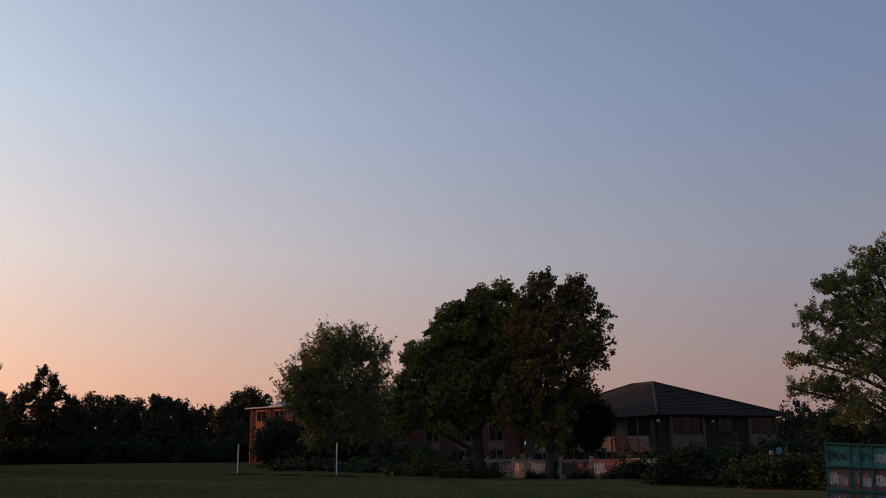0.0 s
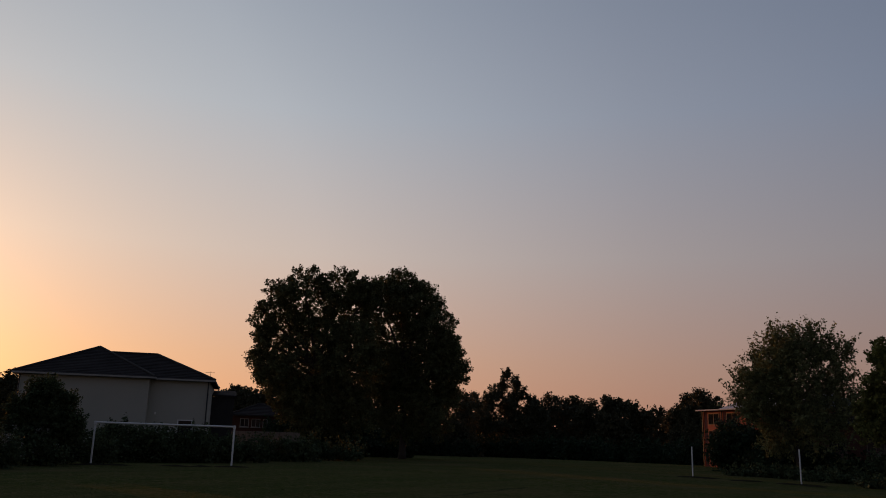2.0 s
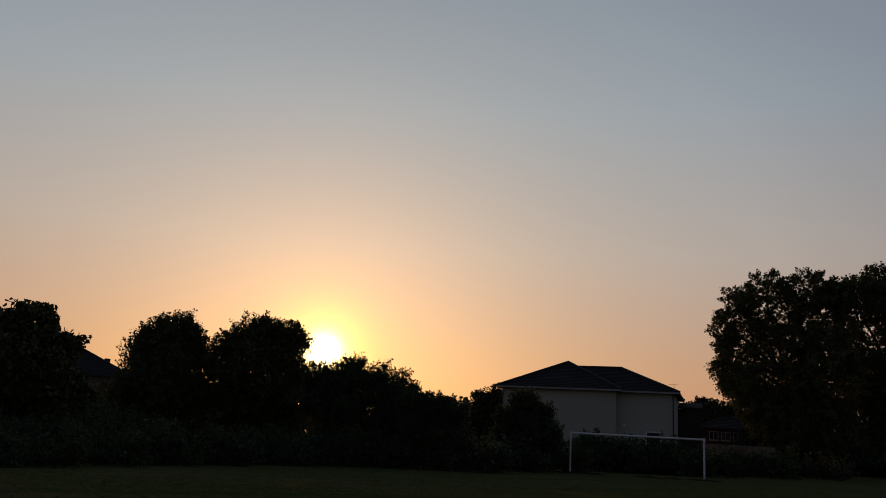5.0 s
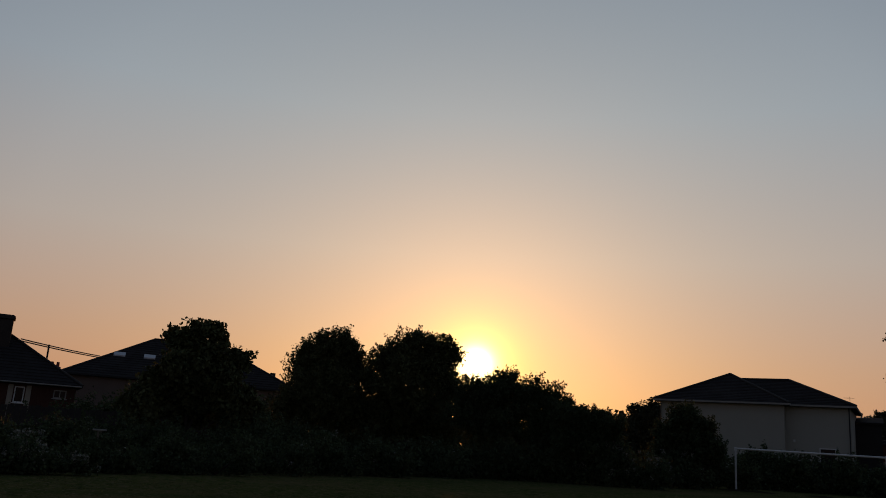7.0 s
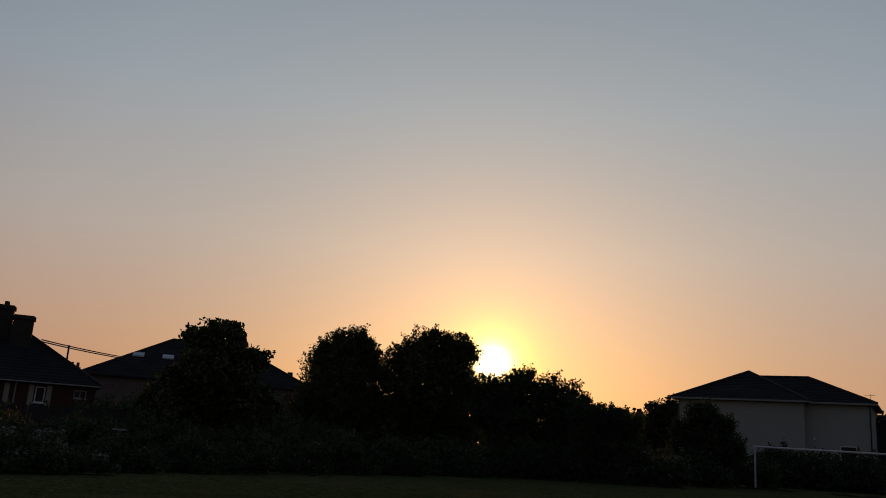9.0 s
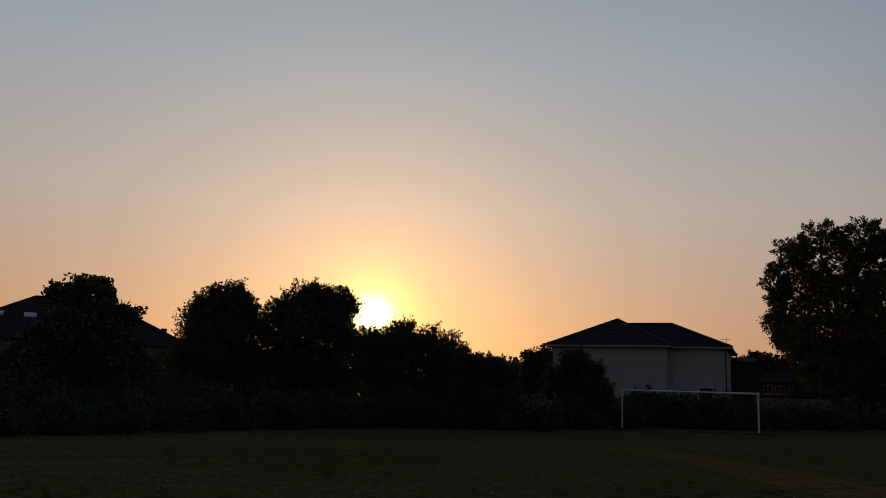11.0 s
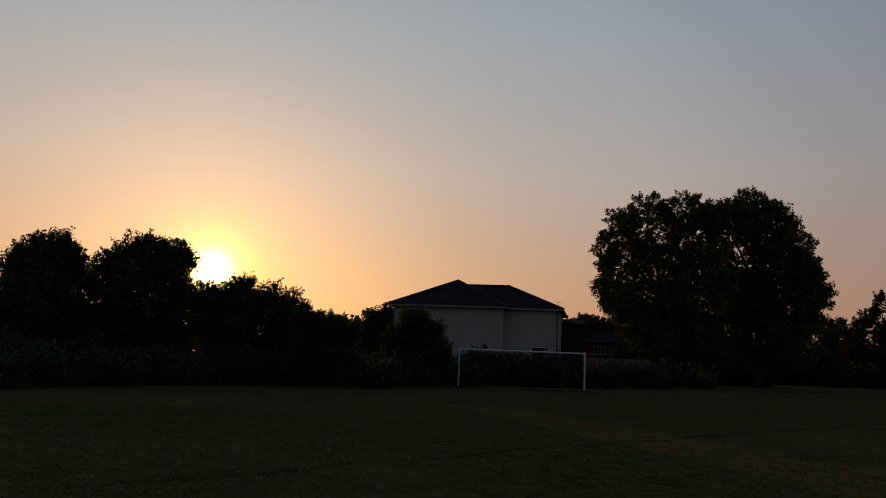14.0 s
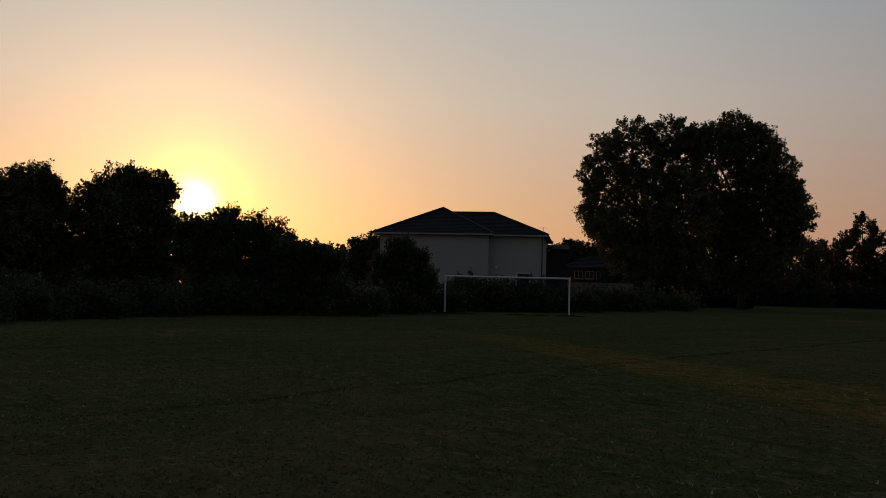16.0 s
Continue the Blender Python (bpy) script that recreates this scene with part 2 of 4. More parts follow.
# ---- ground ----
def build_ground():
    """One sheet of mown grass: fine near the field, coarse out to the horizon."""
    def axis(lo, hi):
        near = np.arange(lo, hi + 0.1, 3.0)
        far = [150, 220, 330, 500, 800, 1300, 2200]
        return [lo - f for f in reversed(far)] + list(near) + [hi + f for f in far]
    xs, ys = axis(-110, 70), axis(-30, 170)
    verts = [(x, y, ground_z(x, y)) for y in ys for x in xs]
    w = len(xs)
    faces = [(j * w + i, j * w + i + 1, (j + 1) * w + i + 1, (j + 1) * w + i) for j in range(len(ys) - 1) for i in range(w - 1)]
    me = bpy.data.meshes.new("ground")
    me.from_pydata(verts, [], faces)
    me.polygons.foreach_set("use_smooth", [True] * len(faces))
    ob = tagged(new("ground", me), "wide mown grass playing field with worn dry patches", "ground", kind="structure")
    m = bpy.data.materials.new("mown_grass")
    m.use_nodes = True
    n, l = m.node_tree.nodes, m.node_tree.links
    p = n["Principled BSDF"]
    p.inputs["Roughness"].default_value, p.inputs["Specular IOR Level"].default_value = 1.0, 0.0
    tc = n.new("ShaderNodeTexCoord")

    def noisy(scale, detail, stretch=(1, 1, 1), turned=0):
        mp = n.new("ShaderNodeMapping")
        mp.inputs["Scale"].default_value = stretch
        mp.inputs["Rotation"].default_value = (0, 0, radians(-turned))
        l.new(tc.outputs["Object"], mp.inputs["Vector"])
        t = n.new("ShaderNodeTexNoise")
        t.inputs["Scale"].default_value, t.inputs["Detail"].default_value, t.inputs["Roughness"].default_value = scale, detail, 0.65
        l.new(mp.outputs[0], t.inputs["Vector"])
        return t.outputs["Fac"]

    def ranged(v, a, c):
        r = n.new("ShaderNodeMapRange")
        r.inputs[1].default_value, r.inputs[2].default_value = a, c
        l.new(v, r.inputs[0])
        return r.outputs[0]

    def mixed(f, a, c):
        mx = n.new("ShaderNodeMix")
        mx.data_type = "RGBA"
        for slot, v in ((0, f), (6, a), (7, c)):
            if isinstance(v, tuple):
                mx.inputs[slot].default_value = (*v, 1)
            else:
                l.new(v, mx.inputs[slot])
        return mx.outputs[2]
    grain, tuft, patch = noisy(26, 8), noisy(3.2, 8), noisy(0.13, 5)
    c = mixed(ranged(grain, 0.40, 0.60), (0.031, 0.044, 0.013), (0.088, 0.092, 0.027))
    c = mixed(ranged(tuft, 0.50, 0.62), c, (0.118, 0.094, 0.045))
    c = mixed(ranged(noisy(1.1, 6, (1.0, 2.6, 1)), 0.52, 0.64), c, (0.026, 0.042, 0.011))
    dry = ranged(patch, 0.45, 0.78)
    c = mixed(dry, c, (0.114, 0.086, 0.040))
    c = mixed(ranged(noisy(0.55, 3, (0.9, 0.035, 1), 45), 0.50, 0.72), c, (0.048, 0.060, 0.019))
    c = mixed(ranged(noisy(7, 6), 0.57, 0.64), c, (0.150, 0.122, 0.074))
    c = mixed(ranged(noisy(10, 6), 0.58, 0.65), c, (0.014, 0.022, 0.009))
    l.new(c, p.inputs["Base Color"])
    bp = n.new("ShaderNodeBump")
    bp.inputs["Strength"].default_value, bp.inputs["Distance"].default_value = 0.7, 0.05
    l.new(tuft, bp.inputs["Height"])
    l.new(bp.outputs[0], p.inputs["Normal"])
    me.materials.append(m)
    return ob


build_ground()


# ---- foliage ----
def leaves(name, lobes, count, size, mat, parent, seed, clump=30, hollow=0.5, long=1.0, up=0.25, twig=2.6, inner=0.14, rise=0.25):
    """A crown: folded leaves strung along short outward twigs over rounded boughs, with broad shaded
    leaves filling the inside. lobes: centre, radii, how dense. twig: length of a twig in leaves. inner: share of inside leaves."""
    rng = np.random.default_rng(seed)
    cen = np.array([l[0] for l in lobes], float)
    rad = np.array([l[1] for l in lobes], float)
    weight = rad[:, 0] * rad[:, 2] * np.array([l[2] if len(l) > 2 else 1.0 for l in lobes])
    weight /= weight.sum()
    groups = max(8, count // clump)
    pick = rng.choice(len(lobes), groups, p=weight)
    d = rng.normal(size=(groups, 3))
    d[:, 2] += up
    d /= np.linalg.norm(d, axis=1)[:, None]
    depth = hollow + (0.96 - hollow) * rng.random(groups) ** 0.6
    centre = cen[pick] + d * rad[pick] * depth[:, None]
    bend = d + rng.normal(size=(groups, 3)) * 0.55 + np.array([0, 0, rise])
    bend /= np.linalg.norm(bend, axis=1)[:, None]
    owner = rng.integers(0, groups, count)
    reach = size * twig * (0.5 + rng.random(groups))
    u = rng.uniform(-0.6, 1.0, count)
    loose = np.clip(rng.normal(size=(count, 3)), -1.6, 1.6) * (size * (0.55 + 0.5 * rng.random(groups))[owner] * (1.15 - 0.55 * u))[:, None]
    pos = centre[owner] + bend[owner] * (reach[owner] * u)[:, None] + loose
    axis = rng.normal(size=(count, 3)) + bend[owner] * 0.8
    axis[:, 2] -= 0.25
    s = size * (0.5 + 0.8 * rng.random(count))
    stretch = np.full(count, long)
    if inner:
        m = int(count * inner)
        pick = rng.choice(len(lobes), m, p=weight)
        e = rng.normal(size=(m, 3))
        e *= (0.66 * rng.random(m) ** 0.4 / np.linalg.norm(e, axis=1))[:, None]
        pos = np.concatenate([pos, cen[pick] + e * rad[pick]])
        axis = np.concatenate([axis, rng.normal(size=(m, 3))])
        s = np.concatenate([s, size * rng.uniform(1.2, 2.0, m)])
        stretch = np.concatenate([stretch, np.ones(m)])
        count += m
    pos[:, 2] = np.maximum(pos[:, 2], 0.06)
    axis /= np.linalg.norm(axis, axis=1)[:, None]
    side = np.cross(axis, rng.normal(size=(count, 3)))
    side /= np.linalg.norm(side, axis=1)[:, None] + 1e-9
    nor = np.cross(axis, side)
    s = s[:, None]
    a, w = axis * s * stretch[:, None], side * s * 0.42
    drop = nor * s * 0.12
    v = np.stack([pos - a * 0.5, pos + w - drop + a * 0.08, pos + a * 0.5, pos - w - drop + a * 0.08], 1).reshape(-1, 3)
    i = np.arange(count)[:, None] * 4
    tri = np.concatenate([i + [0, 1, 2], i + [0, 2, 3]], 1).reshape(-1)
    me = bpy.data.meshes.new(name)
    me.vertices.add(len(v)), me.loops.add(len(tri)), me.polygons.add(len(tri) // 3)
    me.vertices.foreach_set("co", v.astype(np.float32).reshape(-1))
    me.loops.foreach_set("vertex_index", tri.astype(np.int32))
    me.polygons.foreach_set("loop_start", np.arange(0, len(tri), 3, dtype=np.int32))
    me.update(calc_edges=True)
    me.materials.append(mat)
    ob = new(name, me)
    ob.parent = parent
    return ob


def tree(name, label, bearing, distance, boughs, count, size, mat, seed, trunk=0.35, clear=2.0, category="tree", group="", hollow=0.45, lean=0.0, fat=0.8, long=1.0, limbs=True, clump=34, sprays=3, twig=2.6, inner=0.14, rise=0.25, bulge=0.86):
    """A tree at a bearing. boughs: (bearing, angle above the eye's level, half-width in degrees, height over width, how dense) of each rounded mass."""
    base = on_ground(bearing, distance)
    root = thing(name, pose(*base, 0, 0, bearing), label, category, group)
    rnd = random.Random(seed)
    unit = radians(1) * distance
    lobes = []
    for i, (ba, el, r, *tall) in enumerate(boughs):
        x = -distance * math.tan(radians(ba - bearing))
        z = EYE + distance * math.tan(radians(el)) - base.z
        rr = r * unit
        t = tall[0] if tall else 1.0
        lobes.append(((x, rnd.uniform(-0.45, 0.45) * rr, z), (rr * 0.96, rr * fat, rr * t * 0.96), tall[1] if len(tall) > 1 else 1.0))
    for (cx, cy, cz), r, dense in list(lobes):
        for k in range(sprays):
            a, e = rnd.uniform(0, 2 * math.pi), rnd.uniform(-0.3, 1.2)
            q = rnd.uniform(0.18, 0.36) * r[0]
            lobes.append(((cx + math.cos(a) * math.cos(e) * r[0] * bulge, cy + math.sin(a) * math.cos(e) * r[1] * bulge, cz + math.sin(e) * r[2] * bulge), (q, q, q), dense))
    masses = len(boughs)
    top = max(l[0][2] for l in lobes)
    path = [(0, 0, -0.3), (lean * 0.1, 0, 0.6), (lean * 0.5, 0.05, clear), (lean, 0, clear + (top - clear) * 0.55)]
    part("trunk", tube(bmesh.new(), path, [trunk * 1.35, trunk, trunk * 0.8, trunk * 0.35], 10), BARK, root, smooth_faces=True)
    if limbs:
        for c, r, _ in lobes[:masses]:
            if c[2] < clear + 1.6:
                continue
            z0 = min(max(clear * 0.8, c[2] - 2.5), clear + (top - clear) * 0.4)
            mid = ((c[0] * 0.5 + lean * 0.5), c[1] * 0.5, (z0 + c[2]) / 2 + 0.3)
            part("limb", tube(bmesh.new(), [(lean * 0.5, 0, z0), mid, c, (c[0] * 1.01, c[1] * 1.2, c[2] + r[2] * 0.5)], [trunk * 0.42, trunk * 0.3, trunk * 0.16, 0.02], 6), BARK, root)
    leaves("crown", lobes, count, size, mat, root, seed, clump=clump, hollow=hollow, long=long, twig=twig, inner=inner, rise=rise)
    return root


def bush(name, label, bearing, distance, width, tall, count, size, mat, seed, category="bush", group="", deep=None, flowers=0):
    """A shrub rooted at a bearing, width and height in metres."""
    base = on_ground(bearing, distance)
    root = thing(name, pose(*base, 0, 0, bearing), label, category, group)
    rnd = random.Random(seed)
    deep = deep or width * 0.4
    lobes = []
    for i in range(max(4, int(width * 1.6))):
        u = rnd.uniform(-0.5, 0.5) * width
        r = rnd.uniform(0.26, 0.42) * tall
        z = rnd.uniform(0.3, 0.66) * tall * (1 - 0.3 * (2 * u / width) ** 2)
        lobes.append(((u, rnd.uniform(-0.35, 0.35) * deep, z), (max(r, 0.16 * width), max(r, 0.3 * deep), r)))
    for i in range(max(4, int(width * 1.4))):
        u = ((i + 0.5) / max(4, int(width * 1.4)) - 0.5) * width * 1.05
        lobes.append(((u, rnd.uniform(-0.2, 0.2) * deep, 0.2 * tall), (0.17 * width, 0.3 * deep, 0.24 * tall)))
    for c, r in lobes[:3]:
        part("stem", tube(bmesh.new(), [(c[0] * 0.4, c[1] * 0.4, -0.1), (c[0] * 0.7, c[1] * 0.7, c[2] * 0.6), (c[0], c[1], c[2] + r[2] * 0.5)], [0.05, 0.035, 0.01], 5), BARK, root)
    leaves("crown", lobes, count, size, mat, root, seed, hollow=0.45, clump=18, twig=3.2, inner=0.45)
    if flowers:
        leaves("blossom", lobes, flowers, size * 0.75, BLOSSOM, root, seed + 5, clump=12, hollow=0.95, up=2.0, twig=1.2, inner=0)
    return root


# ---- buildings ----
def hip_roof(root, lo, hi, z, rise, over=0.45, name="roof", courses=0, ridge_caps=True):
    """A hipped roof over a rectangle, laid in overlapping courses, with ridge and hip tiles."""
    x0, y0, x1, y1 = lo[0] - over, lo[1] - over, hi[0] + over, hi[1] + over
    w, d = x1 - x0, y1 - y0
    run = min(w, d) / 2
    if w >= d:
        a, c = Vector((x0 + run, y0 + run, z + rise)), Vector((x1 - run, y0 + run, z + rise))
    else:
        a, c = Vector((x0 + run, y0 + run, z + rise)), Vector((x0 + run, y1 - run, z + rise))
    p = [Vector((x0, y0, z)), Vector((x1, y0, z)), Vector((x1, y1, z)), Vector((x0, y1, z))]
    bm = bmesh.new()
    if w >= d:
        slopes = [(p[0], p[1], c, a), (p[1], p[2], c, c), (p[2], p[3], a, c), (p[3], p[0], a, a)]
    else:
        slopes = [(p[0], p[1], a, a), (p[1], p[2], c, a), (p[2], p[3], c, c), (p[3], p[0], a, c)]
    for s0, s1, t1, t0 in slopes:
        n = courses or 1
        for k in range(n):
            u, v = k / n, (k + 1) / n
            q = [s0.lerp(t0, u), s1.lerp(t1, u), s1.lerp(t1, v), s0.lerp(t0, v)]
            lift = Vector((0, 0, 0.05 if courses else 0))
            vs = [bm.verts.new(q[0] + lift), bm.verts.new(q[1] + lift), bm.verts.new(q[2])]
            if (q[3] - q[2]).length > 1e-4:
                vs.append(bm.verts.new(q[3]))
            bm.faces.new(vs)
            if courses:
                low = [bm.verts.new(q[1]), bm.verts.new(q[0])]
                bm.faces.new((vs[1], vs[0], low[1], low[0]))
    solid(bm, [v - Vector((0, 0, 0.02)) for v in p], [(3, 2, 1, 0)])
    bmesh.ops.remove_doubles(bm, verts=bm.verts, dist=0.002)
    roof = part(name, bm, TILE, root, "dark slate-tiled hipped roof")
    if ridge_caps:
        ends = [(p[0], a), (p[3], a if w >= d else c), (p[1], c if w >= d else a), (p[2], c)]
        if (a - c).length > 0.2:
            ends.append((a, c))
        for s, t in ends:
            part("ridge_tile", tube(bmesh.new(), [s + Vector((0, 0, 0.06)), t + Vector((0, 0, 0.06))], [0.09, 0.09], 6), RIDGE, roof)
    t = 0.10
    for q0, q1 in (((x0, y0), (x1, y0)), ((x0, y1), (x1, y1))):
        part("fascia", block((x0, q0[1] - 0.03, z - t), (x1, q0[1] + 0.03, z + 0.02)), TRIM if name == "roof" else DARK, root)
    for x in (x0, x1):
        part("fascia", block((x - 0.03, y0 + 0.03, z - t), (x + 0.03, y1 - 0.03, z + 0.02)), TRIM if name == "roof" else DARK, root)
    return roof


def window(root, x, y, z, w, t, frame_mat=None, bars=1, name="window", sill=True):
    """A window in a wall that faces -y: outer frame, glazing bars, pane, sill."""
    frame_mat = frame_mat or WHITE
    bm = bmesh.new()
    e = 0.07
    box(bm, (x - w / 2, y - 0.05, z), (x + w / 2, y + 0.08, z + e)), box(bm, (x - w / 2, y - 0.05, z + t - e), (x + w / 2, y + 0.08, z + t))
    box(bm, (x - w / 2, y - 0.05, z + e), (x - w / 2 + e, y + 0.08, z + t - e)), box(bm, (x + w / 2 - e, y - 0.05, z + e), (x + w / 2, y + 0.08, z + t - e))
    for k in range(bars):
        bx = x - w / 2 + w * (k + 1) / (bars + 1)
        box(bm, (bx - 0.03, y - 0.04, z + e), (bx + 0.03, y + 0.07, z + t - e))
    win = part(name, bm, frame_mat, root)
    part("pane", block((x - w / 2 + e, y - 0.01, z + e), (x + w / 2 - e, y + 0.01, z + t - e)), GLASS, win)
    if sill:
        part("sill", block((x - w / 2 - 0.08, y - 0.14, z - 0.07), (x + w / 2 + 0.08, y + 0.02, z), 0.01), frame_mat, win)
    return win


def wall_with_holes(x0, x1, y0, y1, z0, z1, holes):
    """A wall between x0 and x1 with rectangular openings (x, z, w, h from its centre and foot)."""
    bm = bmesh.new()
    xs = sorted({x0, x1, *[h[0] - h[2] / 2 for h in holes], *[h[0] + h[2] / 2 for h in holes]})
    zs = sorted({z0, z1, *[h[1] for h in holes], *[h[1] + h[3] for h in holes]})
    for a, c in zip(xs, xs[1:]):
        for e, g in zip(zs, zs[1:]):
            mx, mz = (a + c) / 2, (e + g) / 2
            if any(abs(mx - h[0]) < h[2] / 2 and h[1] < mz < h[1] + h[3] for h in holes):
                continue
            box(bm, (a, y0, e), (c, y1, g))
    bmesh.ops.remove_doubles(bm, verts=bm.verts, dist=0.001)
    return bm


def cream_house():
    root = thing("house", pose(*on_ground(48.75, 64), 0, 0, 40.5), "cream rendered two-storey house with a dark hipped slate roof", "house")
    ez = 5.72
    # wing towards the field, and the main range set back beside it
    part("wall", wall_with_holes(-6.55, 2.1, 0, 0.3, -0.3, ez - 0.1, []), RENDER, root, "plain cream rendered gable-less wall")
    part("wall", block((-6.55, 0.3, -0.3), (-6.25, 9.4, ez - 0.1)), RENDER, root)
    part("wall", block((1.8, 0.3, -0.3), (2.1, 0.75, ez - 0.1)), RENDER, root)
    part("wall", wall_with_holes(2.1, 6.25, 0.75, 1.05, -0.3, ez - 0.1, [(4.75, 1.65, 1.05, 1.2)]), RENDER, root)
    part("wall", block((5.95, 1.05, -0.3), (6.25, 9.4, ez - 0.1)), RENDER, root)
    part("wall", block((-6.25, 9.1, -0.3), (5.95, 9.4, ez - 0.1)), RENDER, root)
    hip_roof(root, (-6.55, 0.75), (6.25, 9.4), ez, 2.1, 0.4, courses=16)
    hip_roof(root, (-6.55, 0.0), (2.1, 9.4), ez + 0.02, 2.38, 0.4, courses=18)
    window(root, 4.75, 0.78, 1.65, 1.05, 1.2, bars=0)
    part("light_fitting", block((2.58, 0.65, 3.15), (2.70, 0.75, 3.33), 0.02), WHITE, root, "small white wall lamp, unlit")
    for x, y in ((-6.48, -0.09), (6.17, 0.66)):
        part("downpipe", tube(bmesh.new(), [(x, y, 0), (x, y, ez - 0.1)], [0.04, 0.04], 6), DARK, root)
    bm = tube(bmesh.new(), [(6.1, 4, ez + 0.0), (6.1, 4, ez + 0.95)], [0.016, 0.012], 5)
    tube(bm, [(5.7, 4, ez + 0.85), (6.4, 4, ez + 0.85)], [0.012, 0.012], 4)
    for k in range(4):
        tube(bm, [(5.75 + k * 0.2, 3.8, ez + 0.85), (5.75 + k * 0.2, 4.2, ez + 0.85)], [0.008, 0.008], 4)
    part("aerial", bm, DARKSTEEL, root)
    # low dark outbuilding beside it
    shed = thing("outbuilding", pose(*on_ground(41.8, 70), 0, 0, 42), "dark lean-to outbuilding beside the cream house", "outbuilding")
    part("wall", block((-1.9, 0, -0.3), (0.4, 4, 4.9)), TIMBER, shed)
    part("roof", solid(bmesh.new(), [(-2.0, -0.2, 4.9), (0.55, -0.2, 4.9), (0.55, 4.2, 5.5), (-2.0, 4.2, 5.5), (-2.0, -0.2, 5.02), (0.55, -0.2, 5.02), (0.55, 4.2, 5.62), (-2.0, 4.2, 5.62)],
                       [(0, 1, 2, 3)[::-1], (4, 5, 6, 7), (0, 1, 5, 4), (1, 2, 6, 5), (2, 3, 7, 6), (3, 0, 4, 7)]), TILE, shed)


cream_house()


def low_row():
    """Low roofs far behind the hedge, beside the field's corner trees."""
    root = thing("house", pose(*on_ground(39.6, 100), 0, 0, 39.6), "far brick house with white window frames above the hedge", "house")
    part("wall", block((-3.4, 0, -0.3), (3.0, 6, 4.3)), OLDBRICK, root)
    hip_roof(root, (-3.4, 0), (3.0, 6), 4.3, 1.4, 0.3, name="tile_roof", courses=8)
    for x in (-2.4, -0.8, 0.8, 2.4):
        window(root, x * 0.8, -0.02, 2.95, 1.0, 0.95, TRIM)


low_row()


